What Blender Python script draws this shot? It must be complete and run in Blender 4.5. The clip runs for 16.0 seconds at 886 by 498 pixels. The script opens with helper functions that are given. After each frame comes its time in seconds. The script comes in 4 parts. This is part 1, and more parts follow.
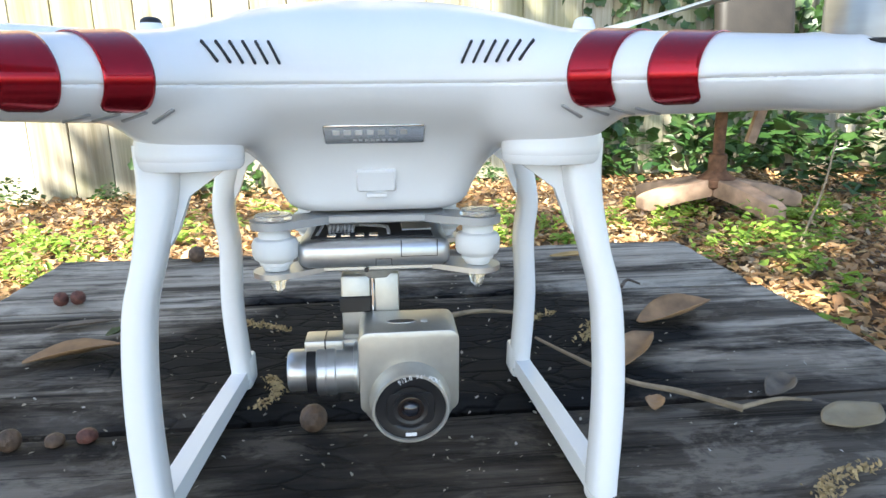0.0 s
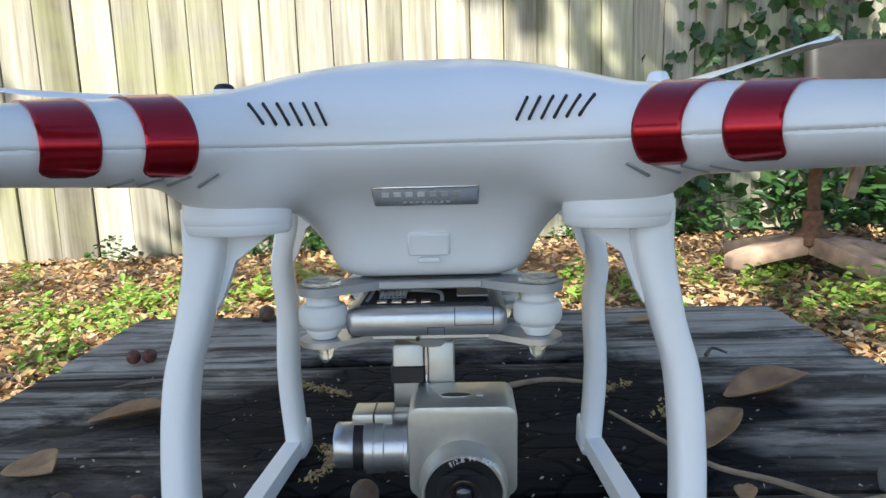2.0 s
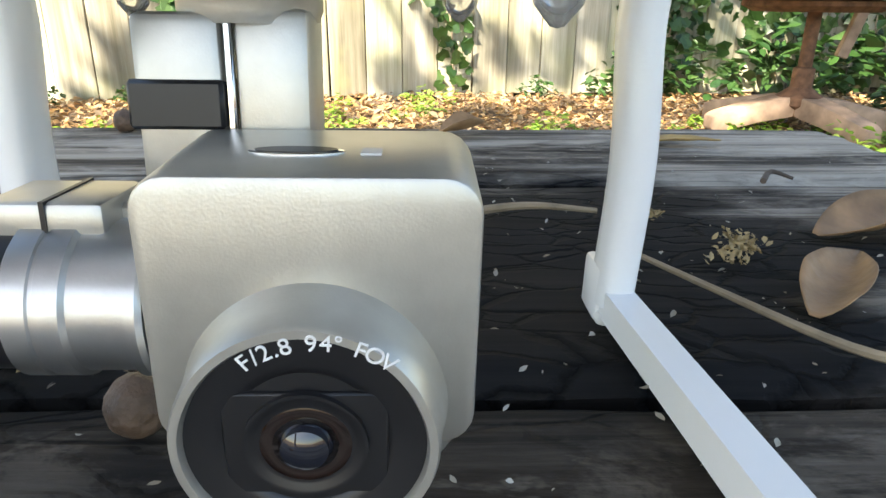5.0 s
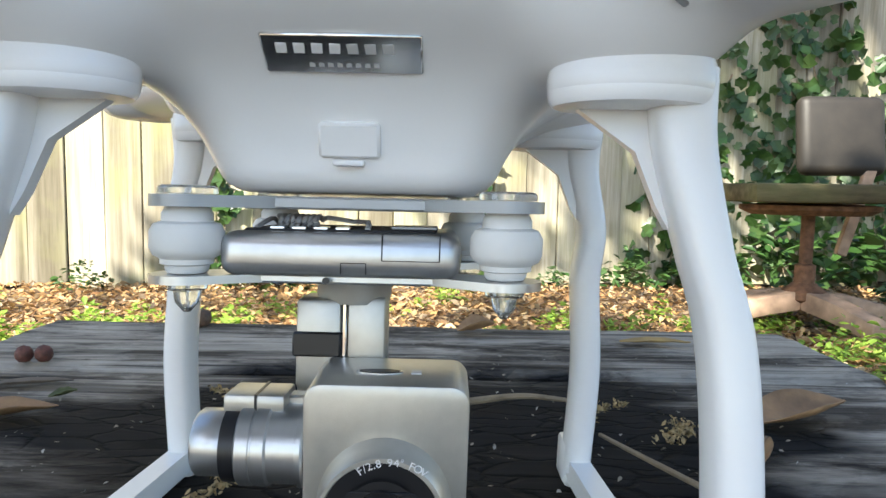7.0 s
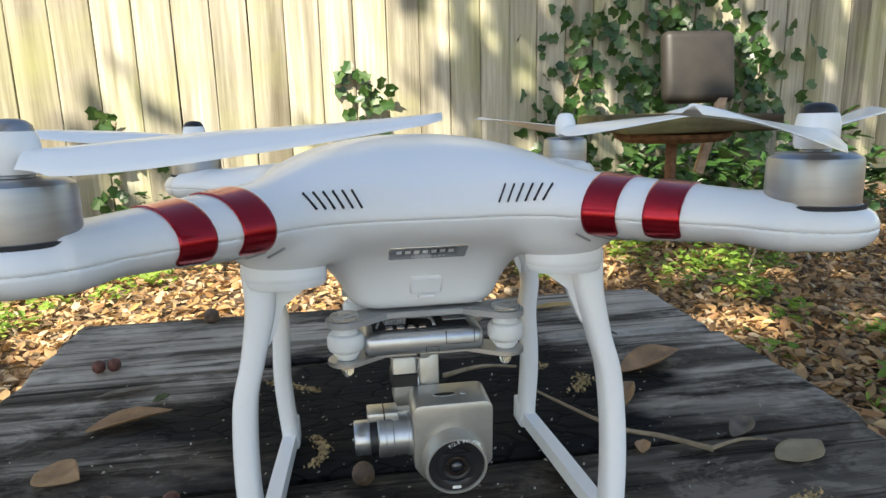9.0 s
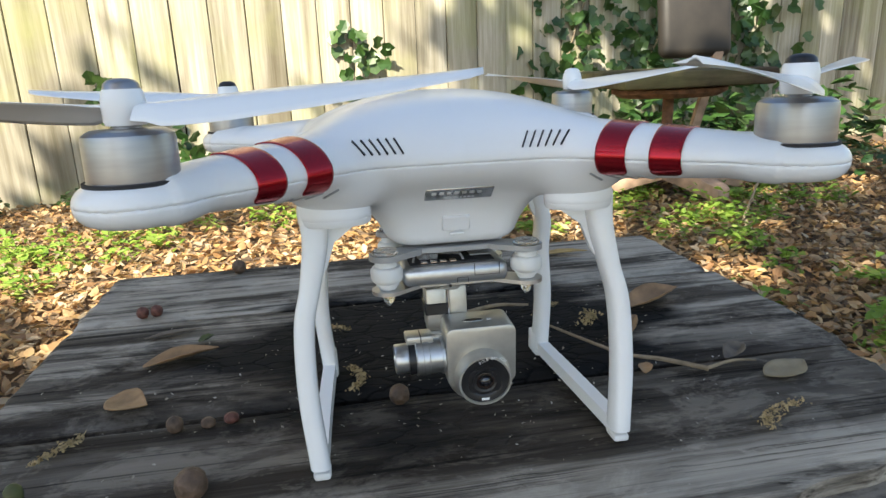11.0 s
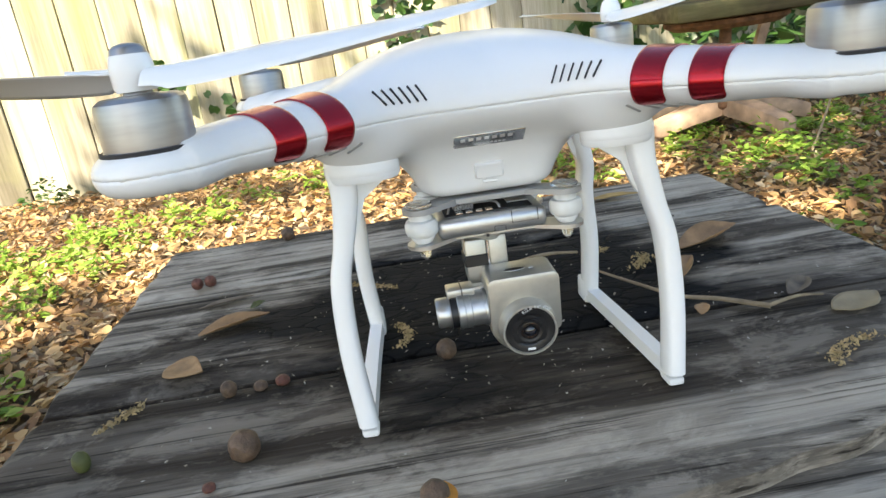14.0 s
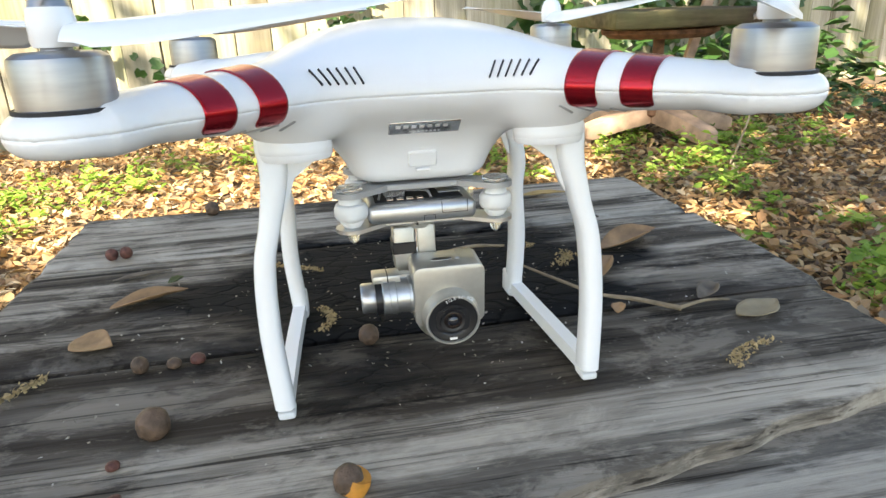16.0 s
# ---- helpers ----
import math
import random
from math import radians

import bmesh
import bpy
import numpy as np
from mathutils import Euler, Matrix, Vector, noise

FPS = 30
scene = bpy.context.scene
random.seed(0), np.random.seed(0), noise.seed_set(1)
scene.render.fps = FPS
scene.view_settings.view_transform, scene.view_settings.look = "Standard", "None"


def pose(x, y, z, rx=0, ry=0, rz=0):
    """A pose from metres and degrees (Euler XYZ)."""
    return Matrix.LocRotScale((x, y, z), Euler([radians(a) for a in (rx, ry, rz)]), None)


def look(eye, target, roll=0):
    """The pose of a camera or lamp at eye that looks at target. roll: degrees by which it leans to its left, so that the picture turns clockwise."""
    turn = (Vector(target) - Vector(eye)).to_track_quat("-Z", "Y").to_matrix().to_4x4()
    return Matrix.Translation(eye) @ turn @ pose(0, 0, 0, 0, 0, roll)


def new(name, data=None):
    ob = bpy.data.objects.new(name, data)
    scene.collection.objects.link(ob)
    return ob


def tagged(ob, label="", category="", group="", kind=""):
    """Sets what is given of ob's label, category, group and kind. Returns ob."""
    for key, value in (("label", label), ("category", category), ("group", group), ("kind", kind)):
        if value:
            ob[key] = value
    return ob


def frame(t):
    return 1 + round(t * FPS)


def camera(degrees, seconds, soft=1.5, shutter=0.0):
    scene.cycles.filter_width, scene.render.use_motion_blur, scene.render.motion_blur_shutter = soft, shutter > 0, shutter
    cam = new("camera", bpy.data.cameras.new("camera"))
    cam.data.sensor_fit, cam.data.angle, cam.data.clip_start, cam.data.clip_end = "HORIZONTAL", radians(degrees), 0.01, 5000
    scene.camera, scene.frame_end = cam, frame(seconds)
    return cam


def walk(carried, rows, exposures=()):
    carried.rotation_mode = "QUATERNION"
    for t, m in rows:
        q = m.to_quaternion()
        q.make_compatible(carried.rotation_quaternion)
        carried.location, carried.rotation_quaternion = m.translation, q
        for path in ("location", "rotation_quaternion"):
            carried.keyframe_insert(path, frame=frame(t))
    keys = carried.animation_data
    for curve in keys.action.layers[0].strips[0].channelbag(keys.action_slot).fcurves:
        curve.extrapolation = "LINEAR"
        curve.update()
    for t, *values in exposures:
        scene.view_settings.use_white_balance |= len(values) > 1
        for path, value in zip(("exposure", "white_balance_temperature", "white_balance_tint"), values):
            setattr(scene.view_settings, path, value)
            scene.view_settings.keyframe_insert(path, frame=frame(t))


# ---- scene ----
cam = camera(67.61, 16.0)
EXPOSURES = [(0.0, 2.25, 6350), (0.5, 2.1, 6100), (1.0, 1.55, 5900), (2.0, 1.45, 6000), (3.2, 1.9, 6400), (5.5, 2.3, 6950), (6.5, 2.0, 6600), (7.0, 1.88, 6500), (8.0, 1.75, 6950), (10.3, 1.32, 6800), (10.5, 1.36, 6800), (11.0, 1.6, 6850), (12.5, 1.93, 7050), (13.5, 2.03, 7200), (14.5, 2.08, 7250), (16.0, 2.25, 7350)]
PATH = [
    (0, (0.0026, -0.2741, 0.1437), (0.0903, 0.6900, -0.1070), -0.77),
    (0.5, (-0.0019, -0.2669, 0.1683), (0.1532, 0.6859, -0.0928), -2.38),
    (1, (0.0140, -0.2668, 0.1617), (0.0375, 0.7149, -0.0274), -3.21),
    (1.5, (0.0059, -0.2588, 0.1593), (0.0250, 0.7190, -0.0492), -3.23),
    (2, (0.0113, -0.2590, 0.1434), (-0.0173, 0.7270, -0.0208), -1.83),
    (2.5, (0.0228, -0.2511, 0.1224), (-0.0191, 0.7374, -0.0227), 0.89),
    (3, (0.0157, -0.2276, 0.0963), (0.0310, 0.7591, -0.0660), 0.50),
    (3.2, (0.0201, -0.2166, 0.0829), (0.0408, 0.7694, -0.0821), 0.45),
    (5.3, (0.0220, -0.1155, 0.0739), (0.0479, 0.8145, -0.2926), 0.50),
    (5.5, (0.0210, -0.1250, 0.0764), (0.0470, 0.8082, -0.2819), 0.50),
    (6, (0.0189, -0.1327, 0.0817), (0.0462, 0.8450, -0.1262), 0.70),
    (6.5, (0.0172, -0.1448, 0.0899), (0.0381, 0.8495, -0.0147), 0.90),
    (7, (0.0228, -0.1935, 0.0993), (0.0142, 0.8024, 0.0097), 0.96),
    (7.5, (0.0054, -0.2731, 0.1205), (0.0846, 0.7157, -0.0060), 1.45),
    (8, (-0.0111, -0.3115, 0.1388), (0.1147, 0.6709, 0.0010), 1.33),
    (8.2, (-0.0155, -0.3100, 0.1654), (0.1273, 0.6603, -0.0296), -0.84),
    (10.3, (-0.0549, -0.3604, 0.1934), (0.1047, 0.5976, -0.0445), -1.22),
    (10.5, (-0.0536, -0.3644, 0.1923), (0.1090, 0.5901, -0.0577), -0.93),
    (11, (-0.0570, -0.3565, 0.1865), (0.0979, 0.5927, -0.0875), -2.31),
    (11.5, (-0.0553, -0.3508, 0.1851), (0.0611, 0.5964, -0.1137), -4.03),
    (12, (-0.0425, -0.3512, 0.1821), (0.0583, 0.5907, -0.1385), -5.43),
    (12.5, (-0.0384, -0.3447, 0.1793), (0.0469, 0.5917, -0.1610), -6.88),
    (13, (-0.0354, -0.3506, 0.1787), (0.0318, 0.5872, -0.1619), -8.39),
    (13.5, (-0.0448, -0.3535, 0.1813), (0.0159, 0.5893, -0.1465), -8.61),
    (14, (-0.0454, -0.3503, 0.1792), (0.0144, 0.5932, -0.1467), -7.86),
    (14.5, (-0.0459, -0.3500, 0.1778), (0.0523, 0.5853, -0.1621), -5.74),
    (15, (-0.0443, -0.3448, 0.1743), (0.0881, 0.5825, -0.1760), -3.77),
    (15.5, (-0.0469, -0.3439, 0.1760), (0.1021, 0.5786, -0.1802), -2.59),
    (16, (-0.0450, -0.3512, 0.1794), (0.1178, 0.5706, -0.1725), -2.13),
]
walk(cam, [(t, look(e, g, r)) for t, e, g, r in PATH], [(t, e, k, 6) for t, e, k in EXPOSURES])

# ---- world and sun ----
SUN = Vector((-0.34, -0.62, 0.71)).normalized()
world = bpy.data.worlds.new("sky")
scene.world = world
world.use_nodes = True
wn = world.node_tree
sky = wn.nodes.new("ShaderNodeTexSky")
sky.sky_type, sky.sun_disc = "NISHITA", False
sky.sun_elevation = math.asin(SUN.z)
sky.sun_rotation = math.atan2(SUN.x, SUN.y)
wn.nodes["Background"].inputs[1].default_value = 0.085
wn.links.new(sky.outputs[0], wn.nodes["Background"].inputs[0])
sun = new("sun", bpy.data.lights.new("sun", "SUN"))
sun.data.energy, sun.data.angle, sun.data.color = 5.0, radians(0.53), (1.0, 0.93, 0.82)
sun.matrix_world = look(SUN * 20, (0, 0, 0))


# ---- materials ----
def material(name, color, rough=0.6, metal=0.0, vary=0.0, scale=20.0, bump=0.0, bump_scale=200.0, coat=0.0, spec=0.5, stretch=(1, 1, 1), second=None):
    m = bpy.data.materials.new(name)
    m.use_nodes = True
    nt = m.node_tree
    b = nt.nodes["Principled BSDF"]
    b.inputs["Base Color"].default_value = (*color, 1)
    b.inputs["Roughness"].default_value = rough
    b.inputs["Metallic"].default_value = metal
    b.inputs["Coat Weight"].default_value = coat
    b.inputs["Specular IOR Level"].default_value = spec
    co = nt.nodes.new("ShaderNodeTexCoord")
    mp = nt.nodes.new("ShaderNodeMapping")
    mp.inputs["Scale"].default_value = stretch
    nt.links.new(co.outputs["Object"], mp.inputs[0])
    if vary:
        n = nt.nodes.new("ShaderNodeTexNoise")
        n.inputs["Scale"].default_value, n.inputs["Detail"].default_value = scale, 6
        nt.links.new(mp.outputs[0], n.inputs[0])
        r = nt.nodes.new("ShaderNodeValToRGB")
        r.color_ramp.elements[0].position, r.color_ramp.elements[1].position = 0.3, 0.7
        lo = [c * (1 - vary) for c in color] if second is None else second
        r.color_ramp.elements[0].color = (*lo, 1)
        r.color_ramp.elements[1].color = (*[min(1, c * (1 + vary * 0.5)) for c in color], 1)
        nt.links.new(n.outputs[0], r.inputs[0])
        nt.links.new(r.outputs[0], b.inputs["Base Color"])
    if bump:
        n2 = nt.nodes.new("ShaderNodeTexNoise")
        n2.inputs["Scale"].default_value, n2.inputs["Detail"].default_value = bump_scale, 4
        nt.links.new(mp.outputs[0], n2.inputs[0])
        bp = nt.nodes.new("ShaderNodeBump")
        bp.inputs["Strength"].default_value, bp.inputs["Distance"].default_value = bump, 0.002
        nt.links.new(n2.outputs[0], bp.inputs["Height"])
        nt.links.new(bp.outputs[0], b.inputs["Normal"])
    return m


def leaf_material(name, colors, rough=0.55, island=True, through_light=0.25):
    m = bpy.data.materials.new(name)
    m.use_nodes = True
    nt = m.node_tree
    b = nt.nodes["Principled BSDF"]
    b.inputs["Roughness"].default_value = rough
    src = nt.nodes.new("ShaderNodeNewGeometry" if island else "ShaderNodeObjectInfo")
    r = nt.nodes.new("ShaderNodeValToRGB")
    r.color_ramp.interpolation = "LINEAR"
    while len(r.color_ramp.elements) < len(colors):
        r.color_ramp.elements.new(0.5)
    for k, c in enumerate(colors):
        r.color_ramp.elements[k].position = k / max(1, len(colors) - 1)
        r.color_ramp.elements[k].color = (*c, 1)
    nt.links.new(src.outputs["Random Per Island" if island else "Random"], r.inputs[0])
    n = nt.nodes.new("ShaderNodeTexNoise")
    n.inputs["Scale"].default_value, n.inputs["Detail"].default_value = 60, 4
    co = nt.nodes.new("ShaderNodeTexCoord")
    nt.links.new(co.outputs["Object"], n.inputs[0])
    mx = nt.nodes.new("ShaderNodeMixRGB")
    mx.blend_type, mx.inputs[0].default_value = "MULTIPLY", 0.4
    nt.links.new(r.outputs[0], mx.inputs[1])
    nt.links.new(n.outputs[0], mx.inputs[2])
    nt.links.new(mx.outputs[0], b.inputs["Base Color"])
    if through_light:
        tr = nt.nodes.new("ShaderNodeBsdfTranslucent")
        nt.links.new(r.outputs[0], tr.inputs[0])
        ms = nt.nodes.new("ShaderNodeMixShader")
        ms.inputs[0].default_value = through_light
        nt.links.new(b.outputs[0], ms.inputs[1])
        nt.links.new(tr.outputs[0], ms.inputs[2])
        nt.links.new(ms.outputs[0], nt.nodes["Material Output"].inputs[0])
    return m


def weathered_wood(name, light, dark, grain=(6, 140, 140), char=False, green=0.0):
    """Grey grained boards; char adds a burnt, cracked patch round the object's origin."""
    m = bpy.data.materials.new(name)
    m.use_nodes = True
    nt = m.node_tree
    N, L = nt.nodes.new, nt.links.new
    b = nt.nodes["Principled BSDF"]
    b.inputs["Roughness"].default_value = 0.85
    b.inputs["Specular IOR Level"].default_value = 0.15
    co = N("ShaderNodeTexCoord")
    info = N("ShaderNodeObjectInfo")
    shift = N("ShaderNodeVectorMath")
    shift.operation = "MULTIPLY_ADD"
    shift.inputs[1].default_value = (1, 1, 1)
    sc = N("ShaderNodeVectorMath")
    sc.operation = "SCALE"
    sc.inputs[0].default_value = (37, 11, 23)
    L(info.outputs["Random"], sc.inputs["Scale"])
    L(co.outputs["Object"], shift.inputs[0])
    L(sc.outputs[0], shift.inputs[2])

    def noise_at(scale, stretch, detail=8, rough=0.6, distort=0.0):
        mp = N("ShaderNodeMapping")
        mp.inputs["Scale"].default_value = stretch
        L(shift.outputs[0], mp.inputs[0])
        n = N("ShaderNodeTexNoise")
        n.inputs["Scale"].default_value, n.inputs["Detail"].default_value = scale, detail
        n.inputs["Roughness"].default_value, n.inputs["Distortion"].default_value = rough, distort
        L(mp.outputs[0], n.inputs[0])
        return n.outputs[0]

    def ramp(src, stops):
        r = N("ShaderNodeValToRGB")
        while len(r.color_ramp.elements) < len(stops):
            r.color_ramp.elements.new(0.5)
        for k, (p, c) in enumerate(stops):
            r.color_ramp.elements[k].position, r.color_ramp.elements[k].color = p, (*c, 1)
        L(src, r.inputs[0])
        return r.outputs[0]

    def mix(a, c, f, mode="MIX"):
        x = N("ShaderNodeMixRGB")
        x.blend_type = mode
        for s, i in ((f, 0), (a, 1), (c, 2)):
            if isinstance(s, (int, float)):
                x.inputs[i].default_value = s
            elif isinstance(s, tuple):
                x.inputs[i].default_value = (*s, 1)
            else:
                L(s, x.inputs[i])
        return x.outputs[0]

    fine = noise_at(1.0, grain, 9, 0.7, 0.12)
    broad = noise_at(1.0, tuple(g / 9 for g in grain), 5, 0.6, 0.5)
    col = ramp(fine, [(0.25, dark), (0.5, tuple((p + q) / 2 for p, q in zip(light, dark))), (0.72, light)])
    shade = ramp(broad, [(0.34, tuple(d * 0.55 for d in dark)), (0.6, (0.9, 0.88, 0.85))])
    col = mix(col, shade, 0.65 if char else 0.8, "MULTIPLY")
    if char:
        pits = ramp(noise_at(1.0, (45, 230, 230), 7, 0.78, 0.3), [(0.36, (0.22, 0.2, 0.18)), (0.5, (1, 1, 1))])
        col = mix(col, pits, 0.75, "MULTIPLY")
        worn = ramp(noise_at(1.0, (5.0, 15, 15), 9, 0.68, 0.35), [(0.4, (0, 0, 0)), (0.52, (1, 1, 1))])
        streak = ramp(noise_at(1.0, (2.4, 30, 30), 9, 0.68, 0.25), [(0.42, (0, 0, 0)), (0.51, (1, 1, 1))])
        worn = mix(worn, streak, 0.85, "MULTIPLY")
        # fewer pale streaks in a lengthwise band round y = -0.048
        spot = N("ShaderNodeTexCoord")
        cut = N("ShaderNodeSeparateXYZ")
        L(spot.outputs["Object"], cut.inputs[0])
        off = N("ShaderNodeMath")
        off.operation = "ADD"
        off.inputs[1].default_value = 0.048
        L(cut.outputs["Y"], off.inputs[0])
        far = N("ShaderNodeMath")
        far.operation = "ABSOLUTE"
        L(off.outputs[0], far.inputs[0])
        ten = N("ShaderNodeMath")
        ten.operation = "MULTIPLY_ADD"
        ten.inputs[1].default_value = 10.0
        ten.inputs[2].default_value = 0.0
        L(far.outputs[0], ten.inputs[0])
        dark_band = mix(ramp(ten.outputs[0], [(0.5, (0.1, 0.1, 0.1)), (0.95, (1, 1, 1))]), noise_at(1.0, (6, 40, 40), 6), 0.25)
        worn = mix(worn, dark_band, 1.0, "MULTIPLY")
        # on top of the wear, the mask turns paler towards the table's front
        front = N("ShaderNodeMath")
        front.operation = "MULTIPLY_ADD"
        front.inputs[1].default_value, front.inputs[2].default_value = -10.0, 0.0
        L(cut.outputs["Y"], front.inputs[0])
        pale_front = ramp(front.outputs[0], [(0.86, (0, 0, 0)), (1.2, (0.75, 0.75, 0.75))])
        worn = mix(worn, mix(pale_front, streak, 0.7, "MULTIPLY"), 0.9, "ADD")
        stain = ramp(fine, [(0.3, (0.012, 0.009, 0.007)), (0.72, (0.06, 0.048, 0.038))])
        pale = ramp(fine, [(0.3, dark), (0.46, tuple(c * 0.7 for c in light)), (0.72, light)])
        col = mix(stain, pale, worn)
        # bleached flakes and open cracks along the grain
        flake = ramp(noise_at(1.0, (16, 34, 30), 12, 0.72, 0.4), [(0.5, (0, 0, 0)), (0.57, (1, 1, 1))])
        col = mix(col, tuple(c * 0.92 for c in light), mix((0, 0, 0), mix(flake, worn, 0.8, "MULTIPLY"), 0.75))
        split = ramp(noise_at(1.0, (5, 330, 300), 6, 0.6, 0.25), [(0.33, (0.1, 0.09, 0.08)), (0.42, (1, 1, 1))])
        col = mix(col, split, 0.85, "MULTIPLY")
        speck = ramp(noise_at(160, (0.5, 1, 1), 3), [(0.64, (0, 0, 0)), (0.72, (1, 1, 1))])
        col = mix(col, (0.3, 0.27, 0.22), mix((0, 0, 0), speck, 0.35))
    if green:
        spots = ramp(noise_at(2.5, (1, 1, 1), 4), [(0.45, (0, 0, 0)), (0.7, (1, 1, 1))])
        col = mix(col, mix((0.4, 0.42, 0.15), col, 0.45), mix((0, 0, 0), spots, green))
    height = fine
    if char:
        base = N("ShaderNodeTexCoord")
        mp = N("ShaderNodeMapping")
        mp.inputs["Scale"].default_value = (5.0, 6.6, 0.0)
        mp.inputs["Location"].default_value = (-0.05, -0.43, 0)
        L(base.outputs["Object"], mp.inputs[0])
        wob = N("ShaderNodeTexNoise")
        wob.inputs["Scale"].default_value, wob.inputs["Detail"].default_value = 14, 6
        st = N("ShaderNodeMapping")
        st.inputs["Scale"].default_value = (0.5, 1.4, 1)
        L(base.outputs["Object"], st.inputs[0])
        L(st.outputs[0], wob.inputs[0])
        ln = N("ShaderNodeVectorMath")
        ln.operation = "LENGTH"
        L(mp.outputs[0], ln.inputs[0])
        add = N("ShaderNodeMath")
        add.operation = "MULTIPLY_ADD"
        add.inputs[1].default_value = 1.5
        L(wob.outputs[0], add.inputs[0])
        L(ln.outputs["Value"], add.inputs[2])
        half = N("ShaderNodeMath")
        half.operation = "MULTIPLY"
        half.inputs[1].default_value = 0.62
        L(add.outputs[0], half.inputs[0])
        mask = ramp(half.outputs[0], [(0.86, (1, 1, 1)), (1.0, (0, 0, 0))])
        vm = N("ShaderNodeMapping")
        vm.inputs["Scale"].default_value = (38, 105, 20)
        bent = N("ShaderNodeTexNoise")
        bent.inputs["Scale"].default_value, bent.inputs["Detail"].default_value = 45, 5
        L(base.outputs["Object"], bent.inputs[0])
        push = N("ShaderNodeVectorMath")
        push.operation = "MULTIPLY_ADD"
        push.inputs[1].default_value = (0.03, 0.012, 0.0)
        L(bent.outputs["Color"], push.inputs[0])
        L(base.outputs["Object"], push.inputs[2])
        L(push.outputs[0], vm.inputs[0])
        vo = N("ShaderNodeTexVoronoi")
        vo.feature = "DISTANCE_TO_EDGE"
        vo.inputs["Scale"].default_value = 1.0
        L(vm.outputs[0], vo.inputs["Vector"])
        crack = ramp(vo.outputs["Distance"], [(0.0, (0, 0, 0)), (0.09, (1, 1, 1))])
        coal = mix(ramp(fine, [(0.3, (0.006, 0.006, 0.007)), (0.75, (0.026, 0.024, 0.022))]), (0.003, 0.003, 0.003), mix((1, 1, 1), (0, 0, 0), crack))
        col = mix(col, coal, mask)
        height = mix(fine, crack, mix((0, 0, 0), mask, 0.8))
    tone = ramp(info.outputs["Random"], [(0.0, (0.74, 0.74, 0.76)), (1.0, (1.0, 1.0, 1.0))])
    col = mix(col, tone, 1.0, "MULTIPLY")
    L(col, b.inputs["Base Color"])
    bp = N("ShaderNodeBump")
    bp.inputs["Strength"].default_value, bp.inputs["Distance"].default_value = 0.7, 0.002
    L(height, bp.inputs["Height"])
    L(bp.outputs[0], b.inputs["Normal"])
    return m


WHITE = material("white_plastic", (0.88, 0.885, 0.89), 0.22, vary=0.03, scale=8, bump=0.01, bump_scale=600)
WHITE_MATT = material("white_rubber", (0.78, 0.78, 0.76), 0.5, vary=0.05, scale=90)
RED = material("red_foil", (0.42, 0.006, 0.018), 0.24, metal=0.85, vary=0.12, scale=60, coat=0.4)
SILVER = material("satin_aluminium", (0.52, 0.53, 0.54), 0.3, metal=0.9, vary=0.06, scale=300, bump=0.03, bump_scale=2500)
CAM_GREY = material("champagne_metal", (0.55, 0.535, 0.49), 0.36, metal=0.75, vary=0.06, scale=300, bump=0.05, bump_scale=3000)
CHROME = material("chrome", (0.75, 0.75, 0.76), 0.1, metal=1.0, vary=0.03, scale=60)
MOTOR = material("brushed_motor", (0.36, 0.36, 0.37), 0.33, metal=0.9, vary=0.12, scale=40, stretch=(1, 1, 9))
BLACK = material("black_plastic", (0.012, 0.012, 0.014), 0.35, vary=0.2, scale=80)
DARK = material("slot_dark", (0.02, 0.02, 0.022), 0.7, vary=0.1, scale=80)
GREY_PART = material("grey_plastic", (0.36, 0.37, 0.38), 0.35, metal=0.3, vary=0.06, scale=120)
CABLE = material("grey_cable", (0.4, 0.4, 0.41), 0.5, vary=0.1, scale=200)
PRINT = material("white_print", (0.85, 0.85, 0.85), 0.5, vary=0.02)
PRINT_DIM = material("grey_print", (0.55, 0.55, 0.55), 0.4, vary=0.02)
BADGE = material("mirror_badge", (0.68, 0.68, 0.68), 0.16, metal=1.0, vary=0.05, scale=30)
GLASS_DARK = material("lens_coating", (0.01, 0.012, 0.02), 0.04, coat=1.0, vary=0.1, scale=50)
AMBER = material("lens_inner", (0.014, 0.006, 0.004), 0.12, vary=0.3, scale=200, coat=0.6)
CLEAR = bpy.data.materials.new("clear_plastic")
CLEAR.use_nodes = True
CLEAR.node_tree.nodes["Principled BSDF"].inputs["Transmission Weight"].default_value = 0.85
CLEAR.node_tree.nodes["Principled BSDF"].inputs["Roughness"].default_value = 0.12
CLEAR.node_tree.nodes["Principled BSDF"].inputs["Base Color"].default_value = (0.9, 0.9, 0.88, 1)
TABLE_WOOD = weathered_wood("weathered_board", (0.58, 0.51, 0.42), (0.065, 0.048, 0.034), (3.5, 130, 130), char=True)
FENCE_WOOD = weathered_wood("fence_board", (0.8, 0.76, 0.64), (0.34, 0.3, 0.21), (55, 55, 2.2), green=0.75)
SEAT_WOOD = weathered_wood("mossy_board", (0.2, 0.15, 0.1), (0.05, 0.035, 0.02), (8, 60, 60), green=0.6)
RUST = material("rusty_steel", (0.2, 0.1, 0.055), 0.8, metal=0.2, vary=0.6, scale=40, bump=0.4, bump_scale=150)
TAN = material("weathered_tan_plastic", (0.42, 0.28, 0.19), 0.7, vary=0.4, scale=25, bump=0.2)
CUSHION = material("dark_vinyl", (0.022, 0.018, 0.014), 0.55, vary=0.3, scale=20, bump=0.2)
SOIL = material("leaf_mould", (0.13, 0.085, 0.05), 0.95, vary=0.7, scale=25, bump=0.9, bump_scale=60)
